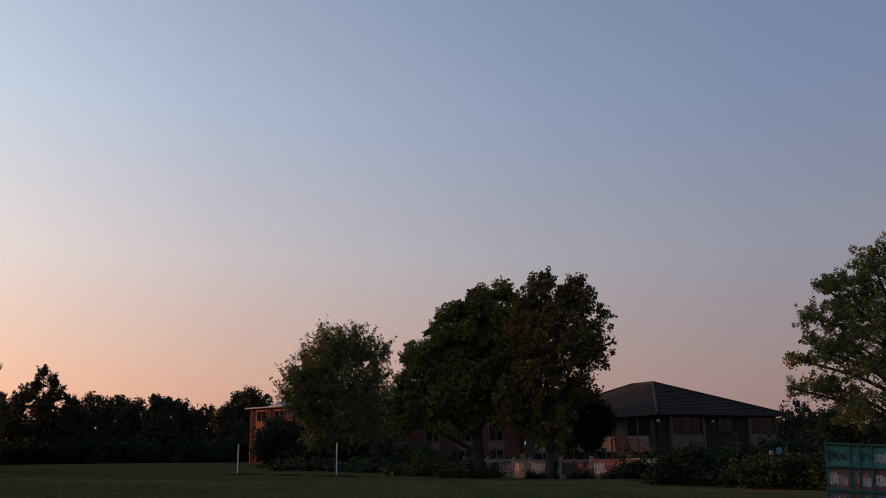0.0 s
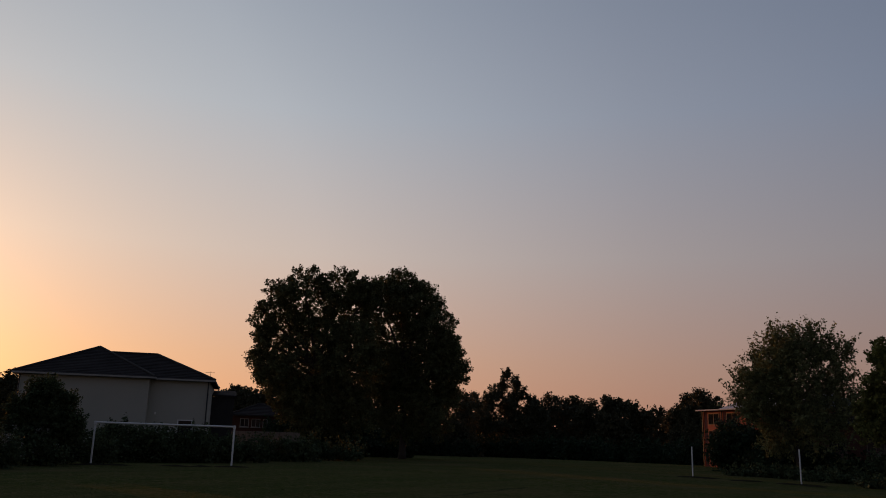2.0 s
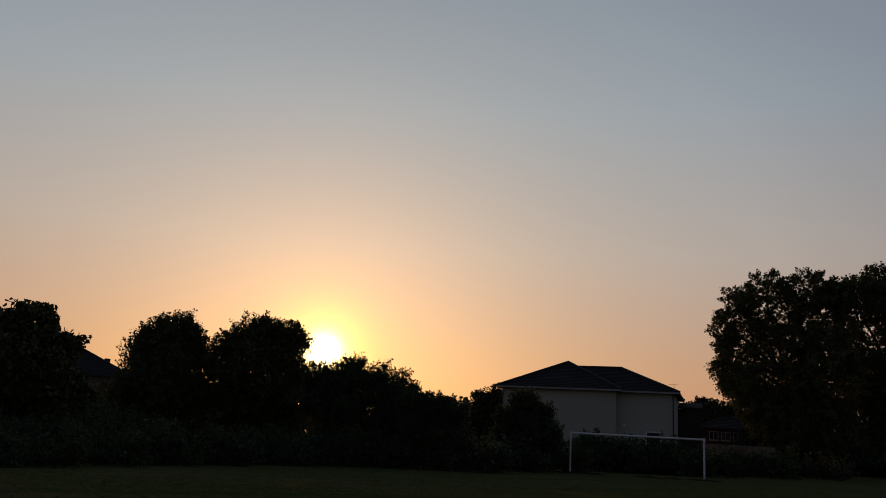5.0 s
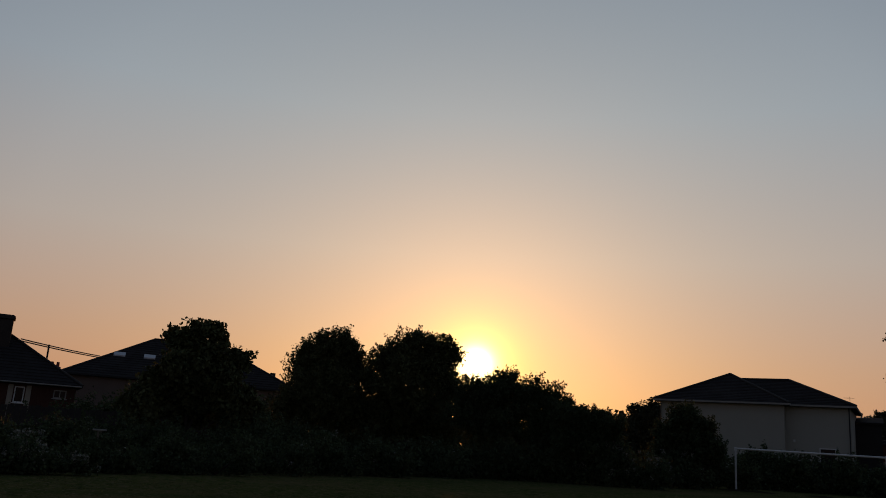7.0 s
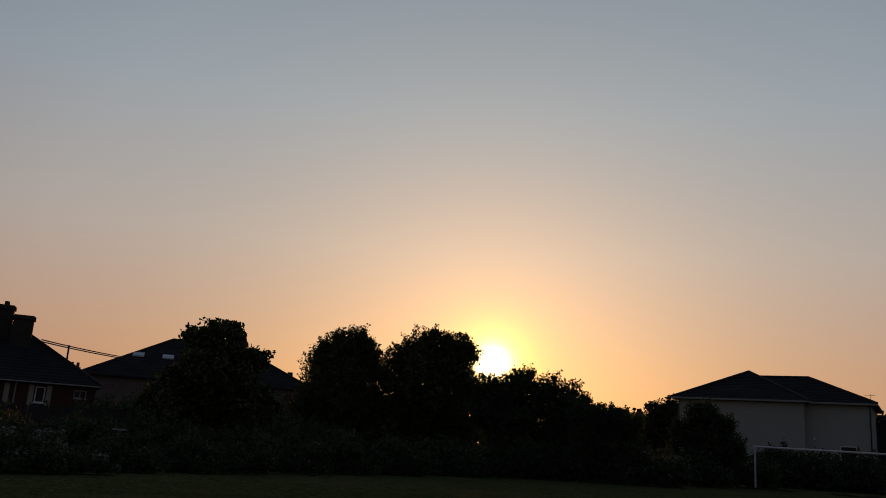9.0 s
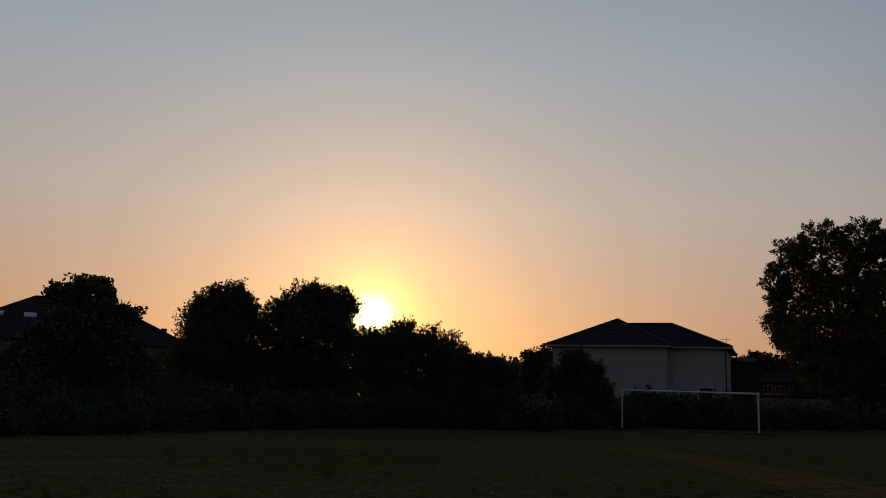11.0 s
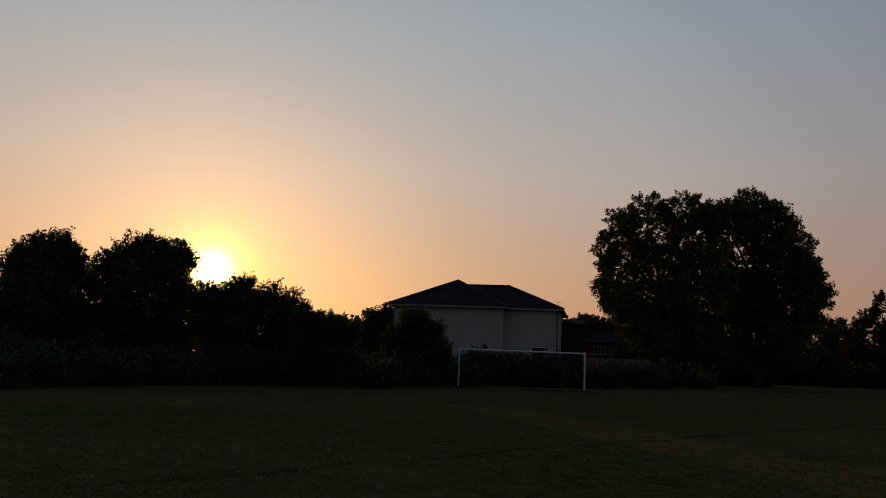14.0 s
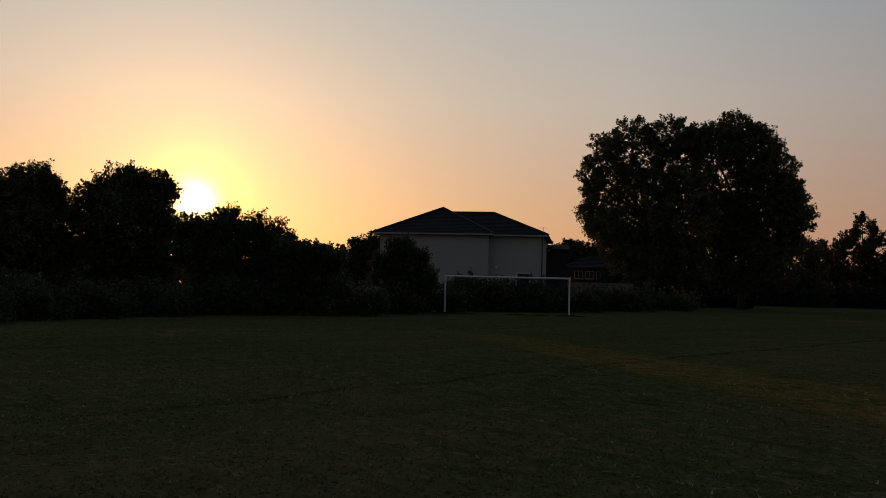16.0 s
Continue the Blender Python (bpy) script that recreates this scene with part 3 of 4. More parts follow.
def school():
    near, ang = at(-16.5, 71), radians(29.4)
    near.z = -1.25
    m = Matrix.Translation(near) @ Matrix.Rotation(ang, 4, "Z")
    root = thing("school_building", m, "two-storey school block, buff panels, dark cladding, hipped slate roof", "school")
    L, D, E = 15.3, 18.0, 5.2
    part("wall", block((0.15, 0.15, -0.3), (L - 0.15, D - 0.15, E)), TIMBER, root, "dark clad wall")
    hip_roof(root, (0, 0), (L, D), E, 3.3, 0.75, name="tile_roof", courses=22)
    # long side towards the field: bays of buff panel, window above and below
    for x, w in ((1.6, 3.6), (11.3, 3.3)):
        x0, x1 = x, min(x + w, L)
        part("panel", block((x0, -0.05, 2.45), (x1, 0.15, 3.55), 0.02), PANEL, root)
        part("pier", block((x0 - 0.25, -0.12, -0.2), (x0, 0.15, E - 0.1), 0.02), PANEL, root)
        part("pier", block((x1, -0.12, -0.2), (x1 + 0.25, 0.15, E - 0.1), 0.02), PANEL, root)
        window(root, (x0 + x1) / 2, 0.05, 3.6, w - 0.1, 1.45, DARK, 1 if w < 3 else 2, sill=False)
        window(root, (x0 + x1) / 2, 0.05, 0.8, w - 0.1, 1.5, DARK, 1 if w < 3 else 2, sill=False)
    window(root, 8.2, 0.1, 3.7, 1.9, 1.2, DARK, 1, sill=False)
    # short side: the same build turned the corner
    side = part("side_wall", block((-0.02, 0.3, -0.2), (0.15, D - 0.3, E - 0.05)), TIMBER, root)
    for y, w in ((1.0, 2.4), (5.0, 2.4), (9.2, 2.6), (13.8, 2.4)):
        part("panel", block((-0.1, y, 2.2), (0.0, y + w, 3.5), 0.02), PANEL, root, "buff panel")
        for z0, z1 in ((3.55, 5.0), (0.8, 2.15)):
            part("pane", block((-0.09, y, z0), (-0.03, y + w, z1)), GLASS, root)
        part("mullion", block((-0.11, y + w / 2 - 0.05, 0.8), (-0.03, y + w / 2 + 0.05, 5.0)), PANEL, root)
    part("door_canopy", block((6.4, -1.6, 2.15), (9.4, 0.1, 2.35), 0.03), DARK, root)
    for x in (-0.25, 6.2):
        part("wall_lamp", block((x, -0.3, 4.55), (x + 0.25, -0.12, 4.75), 0.03), WHITE, root, "small white wall lamp, unlit")
    # fire-escape stair on the corner, red-brown timber
    stair = thing("outdoor_stair", m @ pose(-5.2, -1.4, 0.2, 0, 0, -14), "open outdoor stair with red-brown timber rails beside the school", "stair")
    for k in range(10):
        part("tread", block((0.95 + 0.29 * k, -0.6, 1.82 - 0.19 * k), (0.95 + 0.29 * k + 0.31, 0.6, 1.87 - 0.19 * k), 0.008), STAIRWOOD, stair)
        part("riser", block((0.95 + 0.29 * k, -0.58, 1.68 - 0.19 * k), (0.97 + 0.29 * k, 0.58, 1.82 - 0.19 * k)), STAIRWOOD, stair)
    part("landing", block((-0.7, -0.7, 1.92), (0.95, 0.7, 2.0), 0.01), STAIRWOOD, stair)
    for y in (-0.64, 0.64):
        for dz, r in ((1.0, 0.05), (0.55, 0.035)):
            part("rail", tube(bmesh.new(), [(-0.7, y, 2.0 + dz), (0.95, y, 2.0 + dz), (3.9, y, 0.06 + dz)], [r, r, r], 6), STAIRWOOD, stair)
        part("stringer", tube(bmesh.new(), [(0.9, y, 1.85), (3.9, y, -0.1)], [0.11, 0.11], 4), STAIRWOOD, stair)
        for x, foot, head in ((-0.65, -0.3, 3.05), (0.9, -0.3, 3.05), (1.9, 1.2, 2.4), (2.9, 0.5, 1.75), (3.85, -0.3, 1.12)):
            part("post", block((x - 0.055, y - 0.055, foot), (x + 0.055, y + 0.055, head), 0.01), STAIRWOOD, stair)
    # long lower range behind the trees
    ra = at(-7.4, 86)
    ra.z = -1.0
    wing = thing("school_wing", Matrix.Translation(ra) @ Matrix.Rotation(radians(176), 4, "Z") @ Matrix.Scale(1, 4), "long brick school range with tall white-framed windows behind trees", "school")
    part("wall", block((0, -6, -0.3), (17, -0.05, 5.6)), DULLBRICK, wing)
    hip_roof(wing, (0, -6), (17, 0), 5.6, 1.6, 0.4, name="tile_roof", courses=8)
    for k in range(5):
        x = 1.6 + k * 3.2
        for z, t in ((0.7, 1.6), (3.1, 1.7)):
            bm = bmesh.new()
            e = 0.09
            box(bm, (x, 0, z), (x + 1.5, 0.06, z + e)), box(bm, (x, 0, z + t - e), (x + 1.5, 0.06, z + t))
            for q in (x, x + 0.7, x + 1.5 - e):
                box(bm, (q, 0, z + e), (q + e, 0.06, z + t - e))
            win = part("window", bm, PANEL, wing)
            part("pane", block((x + e, 0.0, z + e), (x + 1.5 - e, 0.02, z + t - e)), GLASS, win)
        part("panel", block((x - 0.1, -0.02, 2.3), (x + 1.6, 0.05, 3.05)), PANEL, wing)
    # brick block at the far corner of the field
    brick = thing("brick_block", pose(*on_ground(10.5, 108), 0, 0, -40), "two-storey red brick block with a pale metal roof", "school")
    six = [(3, 2, 1, 0), (4, 5, 6, 7), (0, 1, 5, 4), (1, 2, 6, 5), (2, 3, 7, 6), (3, 0, 4, 7)]
    part("wall", block((0, 0, -0.3), (16, 9, 6.5)), BRICK, brick)
    part("eaves", block((-0.5, -0.6, 6.5), (16.4, 9.5, 6.66), 0.02), METALROOF, brick)
    bm = solid(bmesh.new(), [(2.4, 0.2, 6.66), (15.8, 0.2, 6.66), (15.8, 8.8, 6.66), (2.4, 8.8, 6.66), (5.4, 4.6, 8.6), (15.8, 4.6, 8.6)], [(3, 2, 1, 0), (0, 1, 5, 4), (1, 2, 5), (2, 3, 4, 5), (3, 0, 4)])
    part("roof", bm, METALROOF, brick, "pale sheet-metal roof")
    part("downpipe", tube(bmesh.new(), [(0.25, -0.12, 0), (0.25, -0.12, 6.6)], [0.09, 0.09], 6), DARK, brick)
    part("downpipe", tube(bmesh.new(), [(3.6, -0.12, 0), (3.6, -0.12, 6.6)], [0.09, 0.09], 6), DARK, brick)
    for x in (2.1, 5.3, 8.5, 11.7):
        for z in (0.9, 2.9, 4.9):
            window(brick, x, -0.02, z, 1.9, 1.3, DARK, 1, sill=False)


school()


def left_houses():
    base = on_ground(95.5, 62)
    root = thing("house", pose(base.x, base.y, base.z, 0, 0, 95.5), "dark brick house with a slate roof and two wide chimney stacks", "house")
    up = EYE - base.z
    ez = up + 62 * math.tan(radians(1.95))
    part("wall", wall_with_holes(-10.5, 3.3, 0, 0.3, -0.3, ez - 0.15, [(-0.1, ez - 1.35, 0.6, 1.05), (2.35, ez - 0.9, 0.8, 0.55)]), OLDBRICK, root, "dark red brick wall")
    part("wall", block((3.0, 0.3, -0.3), (3.3, 12.4, ez - 0.15)), OLDBRICK, root)
    part("wall", block((-10.5, 0.3, -0.3), (-10.2, 12.4, ez - 0.15)), OLDBRICK, root)
    part("wall", block((-10.2, 12.1, -0.3), (3.0, 12.4, ez - 0.15)), OLDBRICK, root)
    hip_roof(root, (-10.5, 0), (3.3, 12.4), ez, 4.4, 0.35, name="tile_roof", courses=20)
    window(root, -0.1, 0.04, ez - 1.35, 0.6, 1.05, bars=0)
    window(root, 2.35, 0.08, ez - 0.9, 0.8, 0.55, TRIM, bars=1)
    for x in (-0.64, 0.44, -2.1):
        part("quoin", block((x - 0.16, -0.06, -0.2), (x + 0.16, -0.005, ez - 0.2), 0.02), STONE, root, "pale stone window surround")
    part("gutter", tube(bmesh.new(), [(-10.8, -0.45, ez - 0.05), (3.6, -0.45, ez - 0.05)], [0.05, 0.05], 6), TRIM, root)
    part("downpipe", tube(bmesh.new(), [(-1.6, -0.12, 0), (-1.6, -0.12, ez)], [0.05, 0.05], 6), TRIM, root)
    for x0, x1, t0, y in ((-4.15, -2.65, up + 7.45, 4.2), (-2.55, -1.25, up + 6.75, 3.2)):
        st = part("chimney", block((x0, y, ez + 0.6), (x1, y + 1.2, t0), 0.03), CHIMNEYBRICK, root)
        part("cap", block((x0 - 0.1, y - 0.1, t0 - 0.32), (x1 + 0.1, y + 1.3, t0 - 0.08), 0.03), CHIMNEYBRICK, st)
    part("chimney_pot", tube(bmesh.new(), [(-3.2, 4.8, up + 7.35), (-3.2, 4.8, up + 7.75)], [0.2, 0.16], 8), OLDBRICK, root)
    # second house, wide slate hip with roof lights
    base = on_ground(87.0, 78)
    two = thing("house", pose(base.x, base.y, base.z, 0, 0, 87.0), "pale house with its backlit shade put into dull buff walls, broad slate roof, roof lights", "house")
    up2 = EYE - base.z
    e2 = up2 + 78 * math.tan(radians(2.75))
    # pale walls take the darker buff, so their backlit shade is in the colour
    part("wall", wall_with_holes(-8.6, 10.9, 0, 0.3, -0.3, e2 - 0.12, [(6.8, e2 - 2.1, 1.2, 1.3)]), PANEL, two)
    part("wall", block((-8.6, 0.3, -0.3), (-8.3, 13, e2 - 0.12)), PANEL, two)
    part("wall", block((10.6, 0.3, -0.3), (10.9, 13, e2 - 0.12)), PANEL, two)
    part("wall", block((-8.3, 12.7, -0.3), (10.6, 13, e2 - 0.12)), PANEL, two)
    rise = 4.15
    hip_roof(two, (-8.6, 0), (10.9, 13.6), e2, rise, 0.4, name="tile_roof", courses=18)
    window(two, 6.8, 0.08, e2 - 2.1, 1.2, 1.3)
    slope = rise / 7.2
    for x, y in ((-4.6, 3.3), (-2.0, 3.3), (5.6, 3.0)):
        bm = solid(bmesh.new(), [(x - 0.5, y - 0.28, e2 + (y + 0.4 - 0.28) * slope + 0.14), (x + 0.5, y - 0.28, e2 + (y + 0.4 - 0.28) * slope + 0.14),
                                 (x + 0.5, y + 0.28, e2 + (y + 0.4 + 0.28) * slope + 0.14), (x - 0.5, y + 0.28, e2 + (y + 0.4 + 0.28) * slope + 0.14),
                                 (x - 0.5, y - 0.28, e2 + (y + 0.12) * slope - 0.05), (x + 0.5, y - 0.28, e2 + (y + 0.12) * slope - 0.05),
                                 (x + 0.5, y + 0.28, e2 + (y + 0.68) * slope - 0.05), (x - 0.5, y + 0.28, e2 + (y + 0.68) * slope - 0.05)],
                   [(0, 1, 2, 3), (0, 4, 5, 1), (1, 5, 6, 2), (2, 6, 7, 3), (3, 7, 4, 0)])
        part("roof_light", bm, ROOFLIGHT, two, "glazed roof light, the sky's reflection put in as a pale grey colour")
    bm = block((9.5, 7, e2 + 0.2), (10.0, 7.5, e2 + 2.0), 0.02)
    part("chimney", bm, CHIMNEYBRICK, two)
    small = thing("chimney", pose(*on_ground(93.9, 95), 0, 0, 93.9), "far brick chimney stack with two pots", "chimney")
    t0 = EYE + 95 * math.tan(radians(3.05)) - small.location.z
    part("stack", block((-0.5, 0, -0.3), (0.6, 0.9, t0), 0.03), BRICK, small)
    for x in (-0.25, 0.3):
        part("pot", tube(bmesh.new(), [(x, 0.45, t0 - 0.05), (x, 0.45, t0 + 0.5)], [0.17, 0.14], 8), BRICK, small)
    # pair of lines on a short standard between the two roofs
    a, c = at(96.0, 63, EYE + 63 * math.tan(radians(4.4))), at(91.4, 78, EYE + 78 * math.tan(radians(3.85)))
    line = thing("overhead_cable", Matrix.Translation(a), "dark overhead cable with a short standard between two roofs", "cable")
    for dz in (0, 0.13):
        pts = [(c - a) * (k / 8) + Vector((0, 0, dz - 0.05 * (1 - (k / 4 - 1) ** 2))) for k in range(9)]
        part("wire", tube(bmesh.new(), pts, [0.045] * 9, 5), DARK, line)
    mid = (c - a) * 0.3
    part("standard", tube(bmesh.new(), [mid + Vector((0, 0, 0.15)), mid - Vector((0, 0, 1.5))], [0.07, 0.07], 6), DARK, line)
    # added fence below the houses, standing for an indistinct dark mass
    fence = thing("added_fence", pose(*on_ground(90, 45), 0, 0, 91), "dark close-board fence added for the dark mass behind the hedge", "fence")
    for k in range(40):
        part("board", block((-6 + k * 0.3, 0, 0.0), (-6 + k * 0.3 + 0.28, 0.03, 2.4 + 0.03 * ((k * 7) % 3))), DARKFENCE, fence)
    for k in range(5):
        part("post", block((-6.05 + k * 3, 0.03, -0.2), (-5.93 + k * 3, 0.15, 2.5)), DARKFENCE, fence)


left_houses()


# ---- field furniture ----
def goal():
    a, c = on_ground(49.80, 51.6), on_ground(41.30, 51.6)
    m = Matrix.Translation(a) @ Matrix.Rotation(math.atan2((c - a).y, (c - a).x), 4, "Z")
    root = thing("goal", m, "white painted steel football goal without a net", "goal")
    w, t = (c - a).length, 2.32
    for x in (0, w):
        part("post", tube(bmesh.new(), [(x, 0, -0.25), (x, 0, t)], [0.052, 0.052], 12), WHITE, root, smooth_faces=False)
    part("crossbar", tube(bmesh.new(), [(-0.06, 0, t), (w + 0.06, 0, t)], [0.052, 0.052], 12), WHITE, root)
    for x in (0, w):
        part("bracket", block((x - 0.075, -0.075, t - 0.14), (x + 0.075, 0.075, t + 0.075), 0.02), WHITE, root)
    for p, sx in ((a, 1.0), (c, 1.2)):
        worn(p.x, p.y, 1.0 * sx, 1.1)
    for u, sx in ((0.2, 0.9), (0.62, 1.1), (0.8, 0.6)):
        p = a.lerp(c, u)
        worn(p.x, p.y - 0.3, sx, 0.8)


def worn(x, y, rx, ry):
    """A worn hollow of bare soil in the turf."""
    bm = bmesh.new()
    rnd = random.Random(int(x * 10))
    top = bm.verts.new((0, 0, 0.04))
    ring = [bm.verts.new((rx * rnd.uniform(0.7, 1.2) * math.cos(k * math.pi / 9), ry * rnd.uniform(0.7, 1.2) * math.sin(k * math.pi / 9), -0.03)) for k in range(18)]
    for k in range(18):
        bm.faces.new((top, ring[k], ring[(k + 1) % 18]))
    ob = part("worn_soil", bm, SOIL)
    ob.location = (x, y, ground_z(x, y) + 0.045)
    tagged(ob, "worn bare soil at the foot of a goal post", "soil", "worn soil patches", "structure")


goal()
for bearing, dist in ((11.22, 67.0), (4.83, 64.0)):
    p = on_ground(bearing, dist)
    root = thing("goal_post", Matrix.Translation(p), "lone white goal post with no crossbar standing in the grass", "goal post", "pair of bare goal posts")
    top = EYE + dist * math.tan(radians(0.47)) - p.z
    part("post", tube(bmesh.new(), [(0, 0, -0.3), (0, 0, top)], [0.05, 0.05], 12), WHITE, root)
    part("cap", tube(bmesh.new(), [(0, 0, top), (0, 0, top + 0.03)], [0.055, 0.045], 12), WHITE, root)
    worn(p.x, p.y, 1.35, 1.5)
for bearing, dist, wide in ((10.4, 66.0, 0.9), (8.2, 65.0, 1.4), (5.6, 64.0, 1.1), (4.0, 62.5, 0.9)):
    p = on_ground(bearing, dist)
    worn(p.x, p.y, wide, 1.3)


def squiggle(rnd, x0, x1, z0, z1, y, bold=0.09):
    """One sprayed tag: thick looping strokes a hair off the surface."""
    bm = bmesh.new()
    n = 26
    pts = []
    for k in range(n):
        u = k / (n - 1)
        pts.append((x0 + (x1 - x0) * (u + 0.10 * math.sin(u * 31 + rnd.random())), (z0 + z1) / 2 + (z1 - z0) * 0.42 * math.sin(u * rnd.uniform(24, 30) + rnd.random())))
    wd = (z1 - z0) * bold * min(1.0, (x1 - x0) / 0.5)
    for (ax, az), (cx, cz) in zip(pts, pts[1:]):
        d = math.hypot(cx - ax, cz - az) + 1e-6
        nx, nz = -(cz - az) / d * wd, (cx - ax) / d * wd
        j = rnd.uniform(0, 0.001)
        solid(bm, [(ax + nx, y - j, az + nz), (ax - nx, y - j, az - nz), (cx - nx, y - j, cz - nz), (cx + nx, y - j, cz + nz)], [(0, 1, 2, 3)])
    return bm


def graffiti_wall():
    """Low concrete panel wall between posts along the school side, sprayed all over."""
    marks = [(-3.6, 71.5), (-5.2, 67.5), (-6.9, 64.0), (-7.96, 61.5), (-10.0, 58.0), (-12.0, 55.0), (-14.4, 52.0), (-16.4, 49.5)]
    rnd = random.Random(4)
    for i in range(len(marks) - 1):
        a, c = on_ground(*marks[i]), on_ground(*marks[i + 1])
        m = Matrix.Translation(a) @ Matrix.Rotation(math.atan2((c - a).y, (c - a).x), 4, "Z")
        w = (c - a).length
        root = thing("panel_wall", m, "low concrete panel wall covered in faded spray paint", "wall", "graffiti wall panels")
        dz = (c.z - a.z) / w
        part("panel", block((0.16, 0, -0.4), (w - 0.02, 0.14, 1.42 - 0.04 * i), 0.02), MURAL[(i + 3) % 5 if i > 1 else 0], root)
        part("post", block((0, -0.05, -0.4), (0.15, 0.2, 1.58 - 0.04 * i), 0.03), CONCRETE, root)
        x = 0.3
        first, over = ((5, 2), (4, 5), (2, 5), (3, 1), (0, 4), (0, 3), (1, 5))[i], ((5, 2, 4), (5, 2, 4), (5, 2, 4), (1, 4, 5), (0, 3, 4), (1, 0, 4), (0, 1, 4))[i]
        while x < w - 0.7:
            wide = rnd.uniform(0.8, 1.5)
            end = min(w - 0.15, x + wide)
            part("spray_paint", squiggle(rnd, x, end, 0.15, 1.3 - 0.04 * i, -0.004, 0.15), WORN[rnd.choice(first)], root, "sprayed lettering too faded to read")
            part("spray_paint", squiggle(rnd, x + 0.1, end, 0.3, 1.2 - 0.04 * i, -0.008, 0.10), WORN[rnd.choice(over)], root)
            part("spray_paint", squiggle(rnd, x + 0.05, end - 0.1, 0.2 + rnd.uniform(0, 0.4), 1.25 - rnd.uniform(0, 0.5), -0.012, 0.05), WORN[rnd.choice((1, 4, 5))], root)
            x += wide * 0.75


graffiti_wall()


def green_box():
    """Green steel panelled ramp box, sprayed, at the edge of the field."""
    root = thing("skate_ramp", pose(*on_ground(-26.14, 19.0), 0, 3.2, -27), "green painted steel skate ramp box covered in spray paint", "skate ramp")
    w, d, t = 4.0, 2.4, 1.445
    part("body", block((0.03, 0.04, 0.02), (w - 0.03, d, t - 0.03), 0.01), GREEN, root, "green sheet-steel side")
    cols = [0.0, 0.43, 0.60, 0.83, 1.28, 1.75, 2.2, 2.65, 3.1, 3.55, w - 0.035]
    for x in cols:
        part("upright", block((x, -0.03, 0), (x + 0.035, 0.04, t - 0.04), 0.006), GREENFRAME, root)
    for z in (0.0, 0.50, 0.96, t - 0.04):
        part("rail", block((-0.01, -0.04, z), (w + 0.01, 0.04, z + 0.035), 0.006), GREENFRAME, root)
    part("coping", tube(bmesh.new(), [(-0.02, 0.01, t - 0.02), (w + 0.02, 0.01, t - 0.02)], [0.018, 0.018], 8), DARKSTEEL, root)
    rnd = random.Random(9)
    for k, (a, c) in enumerate(zip(cols, cols[1:])):
        for z0, z1, fill, cs in ((0.05, 0.48, CELLS[(1, 3, 1, 2, 1, 0, 2, 3, 1, 0)[k]], (1, 1, 4)), (0.55, 0.94, CELLS[(3, 0, 3, 0)[k % 4]], (0, 1, 1, 3)), (1.01, 1.36, None, (4, 4, 5))):
            if fill:
                part("panel", block((a + 0.045, 0.028, z0), (c - 0.01, 0.039, z1)), fill, root, "panel sprayed over in dull colours")
            wide = c - a - 0.07
            n = max(1, round(wide / 0.2))
            for q in range(n):
                x = a + 0.05 + q * wide / n
                white = z0 > 1 and k == 3
                part("spray_paint", squiggle(rnd, x, x + wide / n, z0 + rnd.uniform(0.03, 0.1), z1 - rnd.uniform(0.03, 0.1), 0.024, 0.07), PAINTS[1 if white else rnd.choice(cs)], root, "sprayed lettering that cannot be read")
                if z0 < 1:
                    part("spray_paint", squiggle(rnd, x, x + wide / n * 0.9, z0 + rnd.uniform(0.02, 0.15), z1 - rnd.uniform(0.02, 0.15), 0.018, 0.06), PAINTS[rnd.choice((0, 1, 4, 2))], root)
                    part("spray_paint", squiggle(rnd, x, x + wide / n, z0 + rnd.uniform(0.0, 0.2), z1 - rnd.uniform(0.0, 0.12), 0.013, 0.035), PAINTS[rnd.choice((1, 1, 0, 3))], root)


green_box()


def small_signs():
    for bearing, el, s, name in ((-23.75, -0.42, 0.12, "round_sign"), (-23.3, -0.55, 0.08, "notice")):
        p = on_ground(bearing, 34.5)
        root = thing(name, pose(*p, 0, 0, bearing), "small blue round sign on a post by the bushes" if name == "round_sign" else "small pale notice on a post by the bushes", "sign")
        z = EYE + 34.5 * math.tan(radians(el)) - p.z
        part("post", tube(bmesh.new(), [(0, 0.06, -0.2), (0, 0.06, z + s)], [0.022, 0.022], 6), DARKSTEEL, root)
        bm = tube(bmesh.new(), [(0, 0, z), (0, 0.04, z)], [s, s], 16) if name == "round_sign" else block((-s, 0, z - s), (s, 0.03, z + s), 0.01)
        part("plate", bm, CELLS[2] if name == "round_sign" else TRIM, root)


small_signs()

post = thing("gate_post", pose(*on_ground(90.7, 29.0), 0, 0, 91), "old timber gate post with a pale cross rail in the scrub", "post")
part("upright", block((-0.07, -0.07, -0.2), (0.07, 0.07, 1.22), 0.015), FENCEWOOD, post)
part("cross_rail", block((-0.22, -0.09, 1.22), (0.2, 0.09, 1.27), 0.01), TRIM, post)

# far garden wall beyond the goal
wall = thing("garden_wall", pose(*on_ground(38.9, 80), 0, 0, 39), "weathered grey garden wall behind the goal", "wall")
for k in range(10):
    part("panel", block((-3.6 + k * 0.62, 0, -0.2), (-3.6 + k * 0.62 + 0.6, 0.08, 2.35), 0.02), FENCEWOOD, wall)

